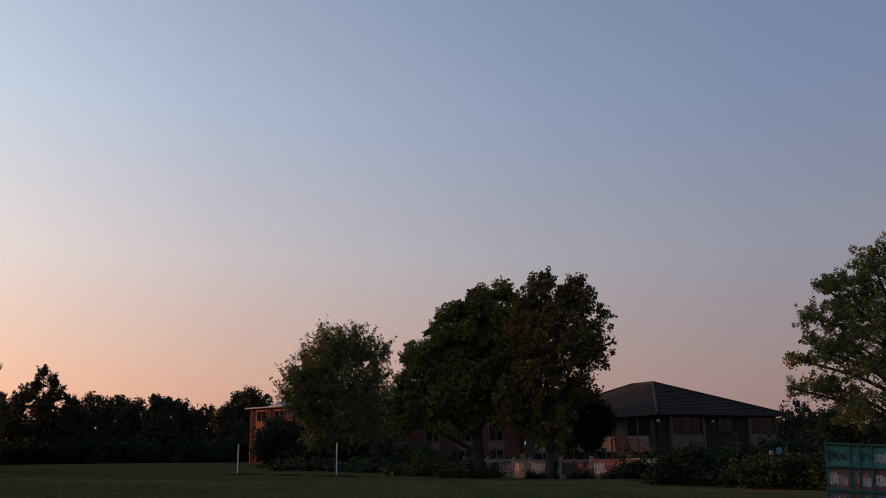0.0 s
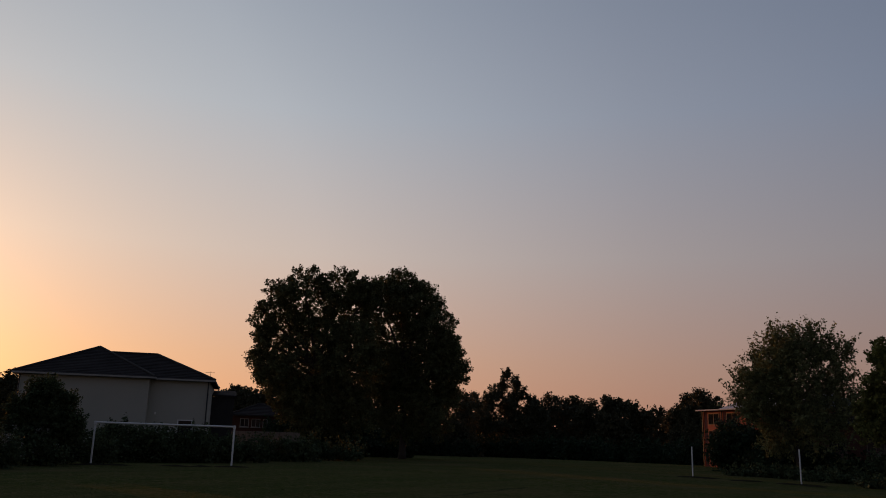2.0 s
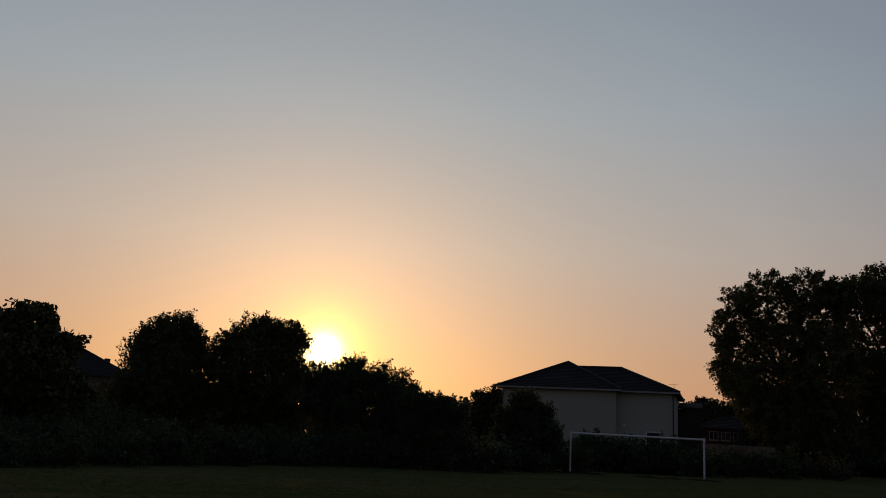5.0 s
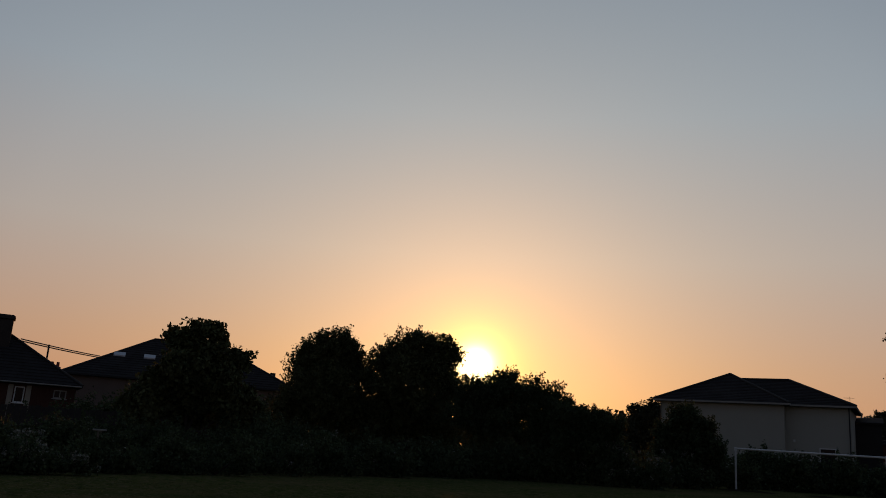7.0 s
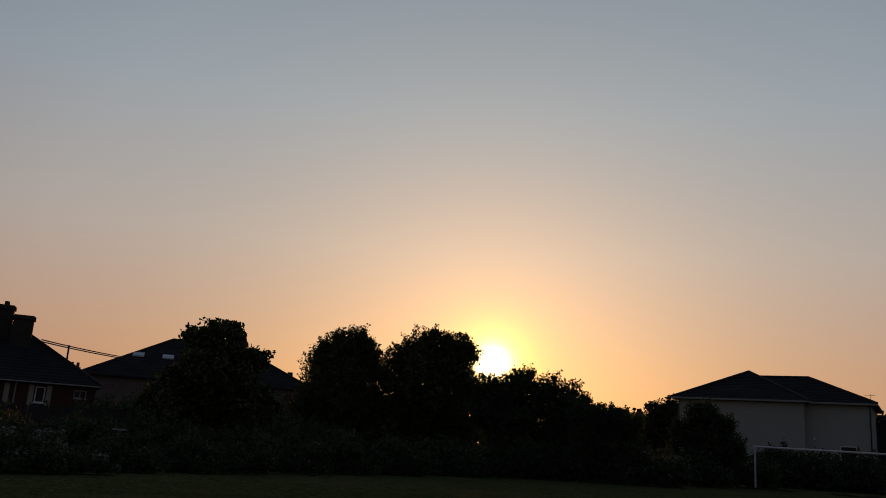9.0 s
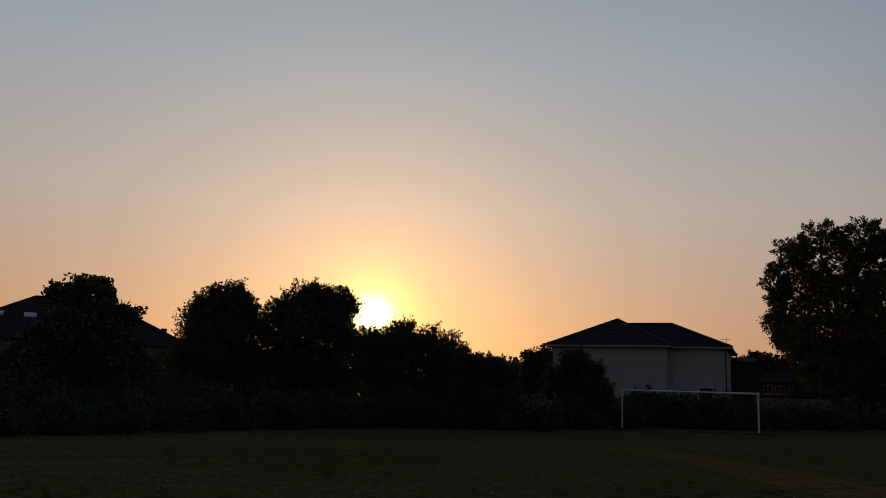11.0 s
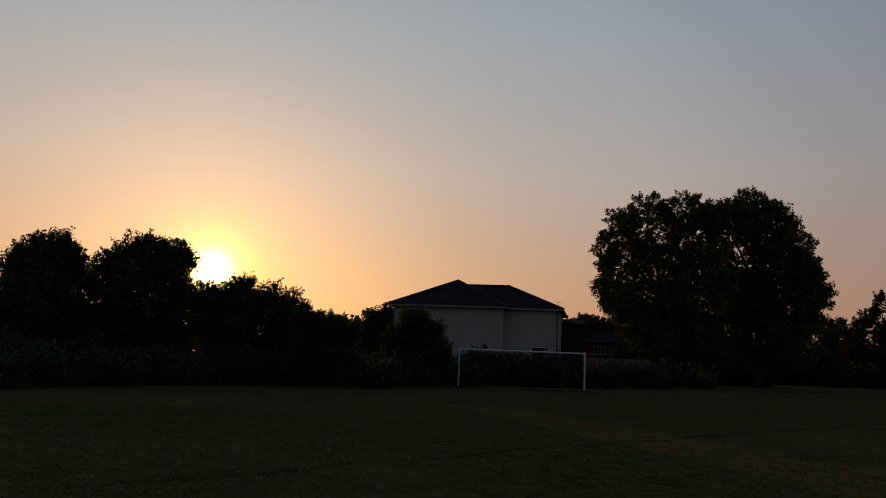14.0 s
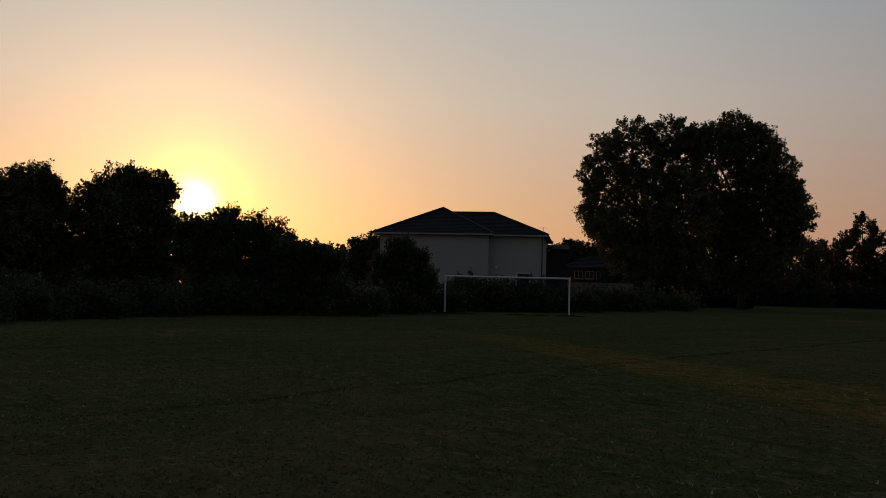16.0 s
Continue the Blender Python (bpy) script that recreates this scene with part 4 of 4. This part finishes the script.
# ---- trees ----
tree("chestnut_tree", "tall horse chestnut with a dense rounded dark green crown", -4.6, 62,
     [(-5.9, 8.8, 2.35), (-3.6, 7.6, 2.5), (-7.6, 7.2, 2.6), (-1.4, 5.0, 2.3), (-4.8, 5.0, 3.0), (-0.2, 3.0, 1.6), (-3.0, 3.0, 2.4), (-6.6, 3.4, 2.4), (0.2, 1.8, 1.3)], 88000, 0.21, CHESTNUT, 11, trunk=0.5, clear=2.2, hollow=0.7, clump=60, twig=1.6, sprays=14, bulge=0.8)
tree("copper_tree", "broad tree with loose bronze-green foliage and sky gaps", -9.4, 58,
     [(-9.3, 9.6, 1.95), (-11.6, 9.3, 1.75, 1, 0.8), (-8.2, 7.6, 2.1), (-12.6, 6.7, 1.75, 1, 0.55), (-10.4, 6.6, 2.4), (-8.4, 4.4, 2.3), (-12.2, 4.7, 1.4, 1, 0.45), (-10.6, 3.4, 1.9, 1, 0.7), (-7.2, 2.4, 1.8), (-12.4, 3.2, 0.9, 1, 0.4), (-9.5, 1.2, 1.6), (-8.7, 11.2, 0.4), (-9.6, 11.3, 0.4), (-11.9, 10.9, 0.4), (-13.4, 8.8, 0.5), (-14.0, 6.9, 0.5)], 52000, 0.19, COPPER, 12, trunk=0.36, clear=2.0, hollow=0.25, clump=60, sprays=8, inner=0.05)
tree("silver_tree", "middle-sized willow-like tree with feathery grey-green twigs", 4.9, 80,
     [(5.3, 6.4, 1.3), (3.7, 6.5, 1.3), (2.3, 6.0, 0.9), (6.5, 5.1, 1.2), (5.7, 7.5, 0.35, 1.7), (4.7, 7.7, 0.3, 1.8), (3.7, 7.6, 0.35, 1.7), (2.7, 7.5, 0.3, 1.8), (1.6, 6.8, 0.3, 1.6), (6.9, 6.3, 0.4, 1.4), (7.8, 5.1, 0.4), (7.6, 4.3, 0.9), (4.6, 4.5, 2.0), (2.6, 4.0, 1.4), (6.2, 2.9, 1.7), (8.3, 3.7, 0.6), (7.3, 3.0, 1.1), (6.0, 4.6, 1.5), (3.4, 1.8, 1.8), (5.6, 1.2, 1.6), (1.3, 3.0, 0.9), (0.0, 2.8, 0.7)], 52000, 0.17, SILVER, 13, trunk=0.24, clear=1.2, hollow=0.3, long=1.5, clump=26, sprays=5, twig=7.0, inner=0.06, rise=1.1)
tree("holly", "low dense dark tree in front of the school", -10.6, 66,
     [(-10.2, 2.1, 1.6), (-11.8, 2.4, 1.2), (-8.8, 1.6, 1.5), (-10.8, 0.9, 1.6), (-12.2, 1.5, 0.8), (-12.5, 2.2, 1.0), (-12.9, 1.2, 0.8), (-12.2, 0.4, 1.2)], 22000, 0.18, SHADELEAF, 29, trunk=0.15, clear=0.8, hollow=0.15)
tree("lime_tree", "large dark lime tree with an open, ragged crown", 36.2, 88,
     [(37.3, 9.8, 2.1, 1, 0.72), (35.0, 10.1, 2.0, 1, 0.8), (38.9, 8.6, 1.8, 1, 0.68), (33.6, 9.1, 2.1), (39.9, 7.6, 1.0, 1, 0.72), (40.0, 6.5, 0.9, 1, 0.75), (40.2, 8.7, 0.6, 1, 0.7), (39.3, 10.0, 0.8, 1, 0.75), (40.0, 5.2, 1.0, 1, 0.9), (36.6, 6.8, 2.7, 1, 0.9), (33.0, 10.0, 1.2), (39.2, 5.9, 1.5, 1, 0.7), (34.0, 5.6, 2.6, 1, 1.3), (38.4, 4.1, 1.8, 1, 1.3), (36.0, 3.4, 2.5, 1, 1.4), (37.6, 2.4, 1.4, 1, 1.3), (36.4, 1.6, 1.6), (34.2, 2.2, 2.2, 1, 1.3)], 118000, 0.22, SYCAMORE, 14, trunk=0.45, clear=2.0, hollow=0.35, clump=60, sprays=4, inner=0.07)
tree("lime_tree", "large dark lime tree with a domed crown beside its twin", 30.2, 93,
     [(30.8, 10.6, 1.7), (32.0, 9.3, 2.0), (29.6, 9.1, 2.1), (28.2, 7.3, 1.95), (30.6, 6.6, 2.8), (27.5, 5.4, 1.7), (31.6, 4.6, 2.6), (28.8, 4.0, 2.3), (30.8, 2.6, 2.6), (27.4, 3.3, 1.3), (28.6, 2.0, 1.8), (27.4, 6.5, 1.3), (26.9, 4.8, 1.1), (29.0, 10.0, 1.1)], 92000, 0.225, SYCAMORE, 15, trunk=0.4, clear=2.2, hollow=0.45, clump=50, sprays=4, inner=0.12)
tree("ash_tree", "tall open tree with layered yellow-green foliage", -31.5, 50,
     [(-28.4, 9.6, 1.3, 0.58), (-30.4, 10.5, 1.5), (-27.2, 9.7, 0.8, 0.58), (-26.6, 7.7, 1.1, 0.58), (-28.2, 7.6, 1.5, 0.66), (-25.6, 5.1, 1.1, 0.58), (-27.4, 5.4, 1.5, 0.66), (-29.4, 8.6, 1.6), (-30.6, 6.6, 2.2), (-29.4, 4.4, 1.8, 0.66), (-26.0, 3.3, 1.1, 0.58), (-24.9, 3.4, 0.7, 0.58), (-27.6, 3.2, 1.4, 0.58), (-30.4, 2.6, 1.8, 0.58), (-33.6, 8.6, 2.8), (-34.5, 4.8, 3.0), (-28.4, 1.8, 1.5, 0.7), (-26.4, 6.4, 0.58), (-28.6, 6.0, 1.0)], 66000, 0.13, WILLOW, 16, trunk=0.34, clear=2.5, hollow=0.15, clump=70, twig=4.0, inner=0.03, sprays=4)
tree("round_tree", "dense round-headed garden tree, dark against the sky", 77.0, 50,
     [(76.8, 5.4, 1.9), (78.1, 4.3, 1.85), (75.6, 4.7, 1.8), (77.2, 2.6, 2.5), (78.4, 1.4, 1.9), (75.6, 1.4, 2.0)], 56000, 0.125, SYCAMORE, 17, trunk=0.2, clear=1.0, hollow=0.3, clump=26, twig=2.6, sprays=5, inner=0.34)
tree("round_tree", "dense round-headed garden tree at the sun's edge", 71.2, 50,
     [(71.6, 5.65, 1.95), (69.9, 5.6, 1.85), (73.0, 4.5, 1.6), (71.0, 3.4, 2.6), (69.0, 4.2, 1.2), (69.4, 1.8, 1.9), (72.8, 1.8, 2.0), (68.8, 5.3, 0.95), (69.2, 6.15, 1.15), (68.6, 5.8, 0.85), (68.5, 3.4, 1.2), (74.2, 3.6, 1.3), (74.3, 1.6, 1.5), (71.0, 0.9, 1.9), (73.0, 0.6, 1.6), (69.3, 0.5, 1.5)], 62000, 0.125, SYCAMORE, 18, trunk=0.2, clear=1.0, hollow=0.3, clump=26, twig=2.6, sprays=5, inner=0.30)
tree("hawthorn", "spreading hawthorn bush with twiggy top beside the low sun", 63.6, 47,
     [(64.8, 3.9, 1.35), (66.4, 3.3, 1.3), (63.0, 3.6, 1.4), (61.6, 3.25, 1.4), (64.4, 2.2, 2.0), (60.75, 2.45, 1.3), (62.2, 1.2, 1.8), (66.0, 1.2, 1.8), (59.9, 1.6, 1.0), (58.7, 1.2, 0.9), (57.6, 1.0, 0.8), (62.7, 2.2, 1.3), (61.5, 1.6, 1.3), (62.0, 0.6, 1.6), (67.2, 3.4, 1.25), (66.0, 2.4, 1.6), (67.4, 2.0, 1.5), (65.6, 3.4, 1.3)], 60000, 0.105, HEDGE, 19, trunk=0.14, clear=0.7, hollow=0.25, clump=20, twig=3.2, sprays=5, inner=0.28, category="bush")
tree("garden_tree", "garden tree with an upright tuft of large leaves", 85.6, 40,
     [(87.2, 5.5, 0.5), (86.4, 5.85, 0.5), (85.4, 6.2, 0.6), (84.5, 6.1, 0.5), (83.9, 5.4, 0.4), (83.0, 4.55, 0.5), (82.4, 4.5, 0.4), (86.0, 4.9, 1.0), (84.8, 4.6, 1.0), (86.2, 3.4, 1.5), (84.0, 3.0, 1.4), (85.6, 1.6, 2.4), (82.4, 1.2, 1.5), (88.2, 1.0, 1.5), (87.8, 2.4, 1.0)], 34000, 0.17, SYCAMORE, 20, trunk=0.16, clear=1.0, hollow=0.35, clump=30, sprays=4, long=1.3, twig=1.8, inner=0.2)
tree("laurel", "round evergreen shrub in front of the cream house", 52.7, 50,
     [(52.9, 2.5, 1.05), (51.9, 1.7, 1.05), (53.8, 1.6, 1.05), (52.8, 0.7, 1.8), (51.3, 0.4, 0.95), (54.2, 0.3, 1.0)], 30000, 0.13, HEDGE, 21, trunk=0.12, clear=0.6, hollow=0.4, inner=0.2, category="bush")

tree("far_pine", "distant open-branched conical tree in the belt", 23.1, 138,
     [(23.2, 4.9, 0.35), (23.5, 4.2, 0.5), (22.6, 4.3, 0.45), (23.9, 3.5, 0.6), (22.2, 3.7, 0.4), (21.7, 3.3, 0.4), (24.4, 2.9, 0.7), (23.0, 3.0, 1.0), (21.4, 2.9, 0.4), (23.0, 1.6, 1.5), (24.6, 1.6, 1.2)], 15000, 0.30, FARLEAF, 39, trunk=0.3, clear=2.0, hollow=0.2, clump=50)
# added before the skyline trees to block sun and narrow the lit streak
tree("elder_bush", "dense elder bush at the field's edge, added to narrow the sun's streak", 58.6, 44.5,
     [(60.6, 2.1, 1.1), (59.7, 2.0, 1.15), (58.5, 1.9, 1.05), (57.5, 1.7, 0.95), (58.8, 0.5, 1.5), (57.6, 0.2, 1.1), (60.4, 0.6, 1.3)], 28000, 0.11, HEDGE, 38, trunk=0.1, clear=0.5, hollow=0.35, inner=0.2, category="bush")

# bearings 29 to 38: unseen trees added behind the limes to block sun
FAR = [(40.7, 2.9, 0.9, 122), (39.5, 2.8, 1.0, 120), (54.7, 3.2, 0.9, 100), (38.2, 4.6, 1.5, 134), (36.2, 5.6, 1.7, 132), (33.8, 6.2, 1.8, 132), (31.4, 6.2, 1.8, 134), (29.2, 4.6, 1.6, 134),
       # this row, unseen behind the cream house, is added only to cast shade
       (45.9, 3.7, 1.0, 150), (47.2, 3.9, 1.0, 150), (48.6, 4.0, 1.0, 148), (51.0, 4.0, 1.0, 127), (50.3, 4.4, 1.0, 124),
       (27.0, 3.4, 1.6, 128), (25.4, 3.0, 1.0, 150), (21.4, 2.5, 0.85, 138), (20.2, 2.9, 1.3, 142), (18.9, 2.9, 1.15, 150), (17.4, 2.65, 1.2, 140),
       (16.2, 3.1, 0.85, 135), (14.7, 2.55, 1.0, 142), (13.2, 2.35, 1.1, 150), (11.8, 2.4, 1.0, 145), (10.3, 3.4, 1.0, 135), (11.2, 3.2, 0.8, 138), (42.0, 2.8, 0.55, 130), (41.2, 3.2, 0.6, 128), (40.3, 2.4, 0.8, 126),
       (59.4, 1.5, 0.9, 92), (58.2, 1.9, 0.95, 95), (57.0, 1.8, 0.9, 100), (57.4, 2.1, 0.9, 97), (55.6, 2.8, 1.0, 100), (-25.5, 1.6, 1.6, 70), (-23.6, 1.0, 1.1, 85), (-28.0, 0.8, 2.0, 60), (80.0, 1.5, 1.4, 62), (8.7, 1.6, 1.0, 97), (7.4, 1.4, 1.0, 96)]
for i, (ba, el, r, dist) in enumerate(FAR):
    tree("far_tree", "distant dark tree in the belt beyond the field; the hidden ones are added for shade", ba, dist,
         [(ba + 0.25 * r, el, r * 0.72), (ba - 0.55 * r, el - 0.4 * r, r * 0.75), (ba + 0.6 * r, el - 0.8 * r, r * 0.8), (ba, el - 1.5 * r, r * 1.15), (ba - 0.5 * r, max(0.2, el - 2.4 * r), r * 1.2), (ba + 0.6 * r, max(0.0, el - 2.8 * r), r * 1.1)],
         3600 if 28.5 < ba < 38.5 or 45 < ba < 52 else 8000, 0.0024 * dist, FARLEAF, 40 + i, trunk=0.22, clear=1.5, group="far tree belt", hollow=0.5, limbs=False, inner=0.35, clump=24, twig=1.3)

# hedges and scrub round the field: bearing, distance, width, height, blossom
SCRUB = [(98.5, 24.5, 4.0, 1.3, 1600), (95.2, 25.5, 3.6, 1.15, 1500), (92.0, 27.5, 3.6, 1.0, 60), (88.6, 29.0, 3.8, 1.3, 0), (85.2, 30.0, 4.0, 1.3, 0), (81.6, 32.5, 4.4, 1.5, 60), (78.0, 36.0, 4.6, 1.8, 0),
         (74.4, 39.0, 4.8, 2.0, 80), (70.8, 42.0, 4.8, 2.0, 40), (67.2, 44.0, 4.8, 2.0, 0), (63.8, 44.5, 4.8, 2.1, 0), (60.4, 45.0, 4.6, 2.1, 200), (57.0, 44.2, 4.4, 2.2, 1300), (54.4, 48.5, 4.6, 2.2, 300),
         (51.4, 52.5, 4.6, 2.4, 0), (49.6, 57.5, 4.2, 2.4, 0), (48.0, 58.0, 5.0, 2.5, 0), (46.4, 58.8, 4.2, 2.4, 0), (44.8, 59.5, 5.2, 2.5, 0), (43.2, 60.5, 4.2, 2.3, 0), (41.8, 63.0, 5.4, 2.2, 0), (38.8, 69.0, 6.2, 2.0, 0), (35.6, 75.0, 6.5, 2.1, 0), (32.0, 100.0, 8.0, 2.2, 0), (28.0, 126.0, 10, 2.6, 0),
         (96.5, 33.0, 6.0, 2.2, 0), (91.8, 36.0, 6.0, 2.2, 0), (80.0, 43.0, 5.0, 3.2, 0),
         (88.0, 36.0, 5.0, 2.2, 0), (83.5, 38.0, 5.0, 2.6, 0), (76.5, 54.0, 7.0, 3.8, 0), (72.0, 55.0, 7.0, 3.8, 0), (67.5, 55.5, 7.0, 3.6, 0), (63.5, 56.0, 7.0, 3.4, 0), (59.6, 57.0, 6.0, 2.8, 0)]
for k in range(7):
    SCRUB.append((24.5 - k * 2.3, 136.0 - 3.0 * k, 8.0, 3.2, 0))
SCRUB += [(7.6, 88.0, 5.4, 5.2, 0), (5.8, 90.0, 5.0, 4.2, 0), (3.4, 86.0, 7.0, 2.8, 0), (5.4, 83.0, 6.0, 2.6, 0), (6.0, 78.0, 7.5, 0.9, 0), (2.0, 75.0, 7.5, 0.9, 0), (-1.4, 68.0, 6.0, 0.9, 0), (-4.0, 62.0, 4.6, 1.1, 0),
          (-17.4, 37.0, 2.4, 0.85, 0), (-18.6, 36.0, 3.2, 1.2, 0), (-19.9, 35.5, 3.2, 1.75, 0), (-21.4, 34.5, 3.4, 1.3, 0), (-22.9, 33.0, 3.4, 1.15, 0), (-24.4, 32.0, 3.4, 1.2, 0), (-26.0, 31.5, 3.6, 1.35, 0),
          (-28.0, 31.0, 3.6, 1.45, 0), (-30.4, 30.5, 4.0, 1.5, 0), (-21.0, 45.0, 6.0, 1.9, 0), (-17.8, 44.0, 5.0, 1.5, 0), (-24.0, 44.0, 6.0, 2.0, 0), (-14.5, 62.0, 4.0, 1.8, 0), (-18.0, 60.0, 6.0, 2.0, 0), (-22.0, 62.0, 7.0, 2.2, 0),
          (40.0, 122.0, 8.0, 4.0, 0), (36.6, 98.0, 7.0, 4.6, 0), (34.0, 122.0, 8.0, 4.6, 0), (31.0, 126.0, 8.0, 4.6, 0), (28.2, 130.0, 9.0, 4.8, 0),
          (-3.0, 70.0, 6.0, 2.4, 0), (0.5, 78.0, 6.0, 2.6, 0), (-6.2, 70.0, 5.0, 2.0, 0), (99.0, 48.0, 7.0, 2.9, 0), (94.6, 48.0, 7.0, 2.9, 0), (90.5, 47.0, 7.0, 3.7, 0), (86.5, 60.0, 8.0, 4.2, 0), (81.5, 58.0, 6.0, 4.2, 0)]
# bushes on the right and far off take the leaf with shade in it
for i, (ba, dist, wide, tall, flowers) in enumerate(SCRUB):
    bush("hedge_bush", "flowering scrub at the field's edge" if flowers > 300 else "dark overgrown scrub bush at the field's edge", ba, dist, wide, tall,
         int((1600 + 1200 * tall) * (1.5 if dist < 60 else 0.7)), max(0.085, min(0.34, dist * (0.0028 if dist < 80 else 0.0036))), SHADELEAF if ba < -15 or dist > 80 else HEDGE, 100 + i, group="field hedge", flowers=flowers)
for i, (ba, dist) in enumerate(((-8.6, 58.0), (-11.4, 53.4), (-13.6, 50.8), (-14.8, 49.3))):
    bush("weed_clump", "low dark weeds against the sprayed wall", ba, dist, 1.5, 0.45, 1100, 0.11, SHADELEAF, 190 + i, group="weeds by the wall")


# far woods closing the horizon
def far_woods():
    rng = np.random.default_rng(5)
    lobes = []
    for k in range(150):
        ba = -60 + 195 * k / 149 + rng.uniform(-0.5, 0.5)
        dist = rng.uniform(200, 250)
        p = at(ba, dist)
        r = rng.uniform(3.0, 5.5)
        lobes.append(((p.x, p.y, r * 0.7), (r * 1.6, r, r)))
    ob = leaves("far_woods", lobes, 26000, 1.6, FARLEAF, None, 77, hollow=0.3)
    tagged(ob, "distant dark woods along the horizon", "woods", kind="stuff")


far_woods()


# ---- turf ----
def turf(name, count, mat, near, far, low, high, seed, label):
    """Short blades and dry stems standing in the mown grass near the path."""
    rng = np.random.default_rng(seed)
    ba = np.radians(rng.uniform(8, 95, count))
    dist = near * (far / near) ** rng.random(count)
    x, y = -dist * np.sin(ba), dist * np.cos(ba)
    keep = np.array([noise.noise((a * 0.5, c * 0.5, 2.0)) + 0.5 * noise.noise((a * 1.7, c * 1.7, 5.0)) for a, c in zip(x, y)]) > rng.uniform(-0.75, 0.35, count) + 0.9 * np.clip((dist - 12) / 22, 0, 1)
    x, y, dist = x[keep], y[keep], dist[keep]
    n = len(x)
    z = np.array([ground_z(a, c) for a, c in zip(x, y)]) - 0.005
    t = rng.uniform(low, high, n)
    turn = rng.uniform(0, 2 * np.pi, n)
    wd = 0.006 + 0.0012 * dist
    foot = np.stack([x, y, z], 1)
    side = np.stack([np.cos(turn), np.sin(turn), 0 * x], 1) * wd[:, None]
    tip = foot + np.stack([rng.normal(0, 0.5, n) * t, rng.normal(0, 0.5, n) * t, t], 1)
    v = np.stack([foot - side, foot + side, tip], 1).reshape(-1, 3)
    me = bpy.data.meshes.new(name)
    me.vertices.add(n * 3), me.loops.add(n * 3), me.polygons.add(n)
    me.vertices.foreach_set("co", v.astype(np.float32).reshape(-1))
    me.loops.foreach_set("vertex_index", np.arange(n * 3, dtype=np.int32))
    me.polygons.foreach_set("loop_start", np.arange(0, n * 3, 3, dtype=np.int32))
    me.update(calc_edges=True)
    me.materials.append(mat)
    tagged(new(name, me), label, "grass", kind="stuff")


turf("grass", 80000, BLADE, 4.5, 34.0, 0.010, 0.027, 31, "short mown grass blades, patchy and dry")
turf("dry_stems", 2600, STRAW, 4.5, 16.0, 0.012, 0.04, 32, "scattered pale dry grass stems")


def mown_line():
    """A ragged line of longer dark grass left where two mown strips meet."""
    rng = np.random.default_rng(8)
    turns, reach = [22.0, 36.9, 51.5, 69.2, 77.0], [34.8, 17.9, 12.8, 9.9, 9.6]
    way = np.array([at(ba, 1 / np.interp(ba, turns, [1 / r for r in reach])) for ba in np.linspace(22, 77, 80)])
    run = np.concatenate([[0], np.cumsum(np.linalg.norm(np.diff(way, axis=0), axis=1))])
    u = rng.random(3600) * run[-1]
    p = np.stack([np.interp(u, run, way[:, k]) for k in range(3)], 1)
    p += np.stack([0.12 * np.sin(u * 1.9), 0.12 * np.sin(u * 1.3 + 1), 0 * u], 1)
    gap = np.array([noise.noise((q[0] * 0.9, q[1] * 0.9, 9.0)) for q in p]) > -0.22
    p = p[gap]
    n = len(p)
    p = p + rng.normal(0, 0.07, (n, 3)) * np.array([1, 1, 0])
    p[:, 2] = [ground_z(q[0], q[1]) for q in p]
    t = rng.uniform(0.008, 0.024, n)
    turn = rng.uniform(0, 2 * np.pi, n)
    side = np.stack([np.cos(turn), np.sin(turn), 0 * turn], 1) * 0.008
    tip = p + np.stack([rng.normal(0, 0.5, n) * t, rng.normal(0, 0.5, n) * t, t], 1)
    v = np.stack([p - side, p + side, tip], 1).reshape(-1, 3)
    me = bpy.data.meshes.new("long_grass")
    me.from_pydata([tuple(q) for q in v], [], [(3 * k, 3 * k + 1, 3 * k + 2) for k in range(n)])
    me.materials.append(SHADELEAF)
    tagged(new("long_grass", me), "ragged line of longer dark grass across the field", "grass", kind="stuff")


mown_line()
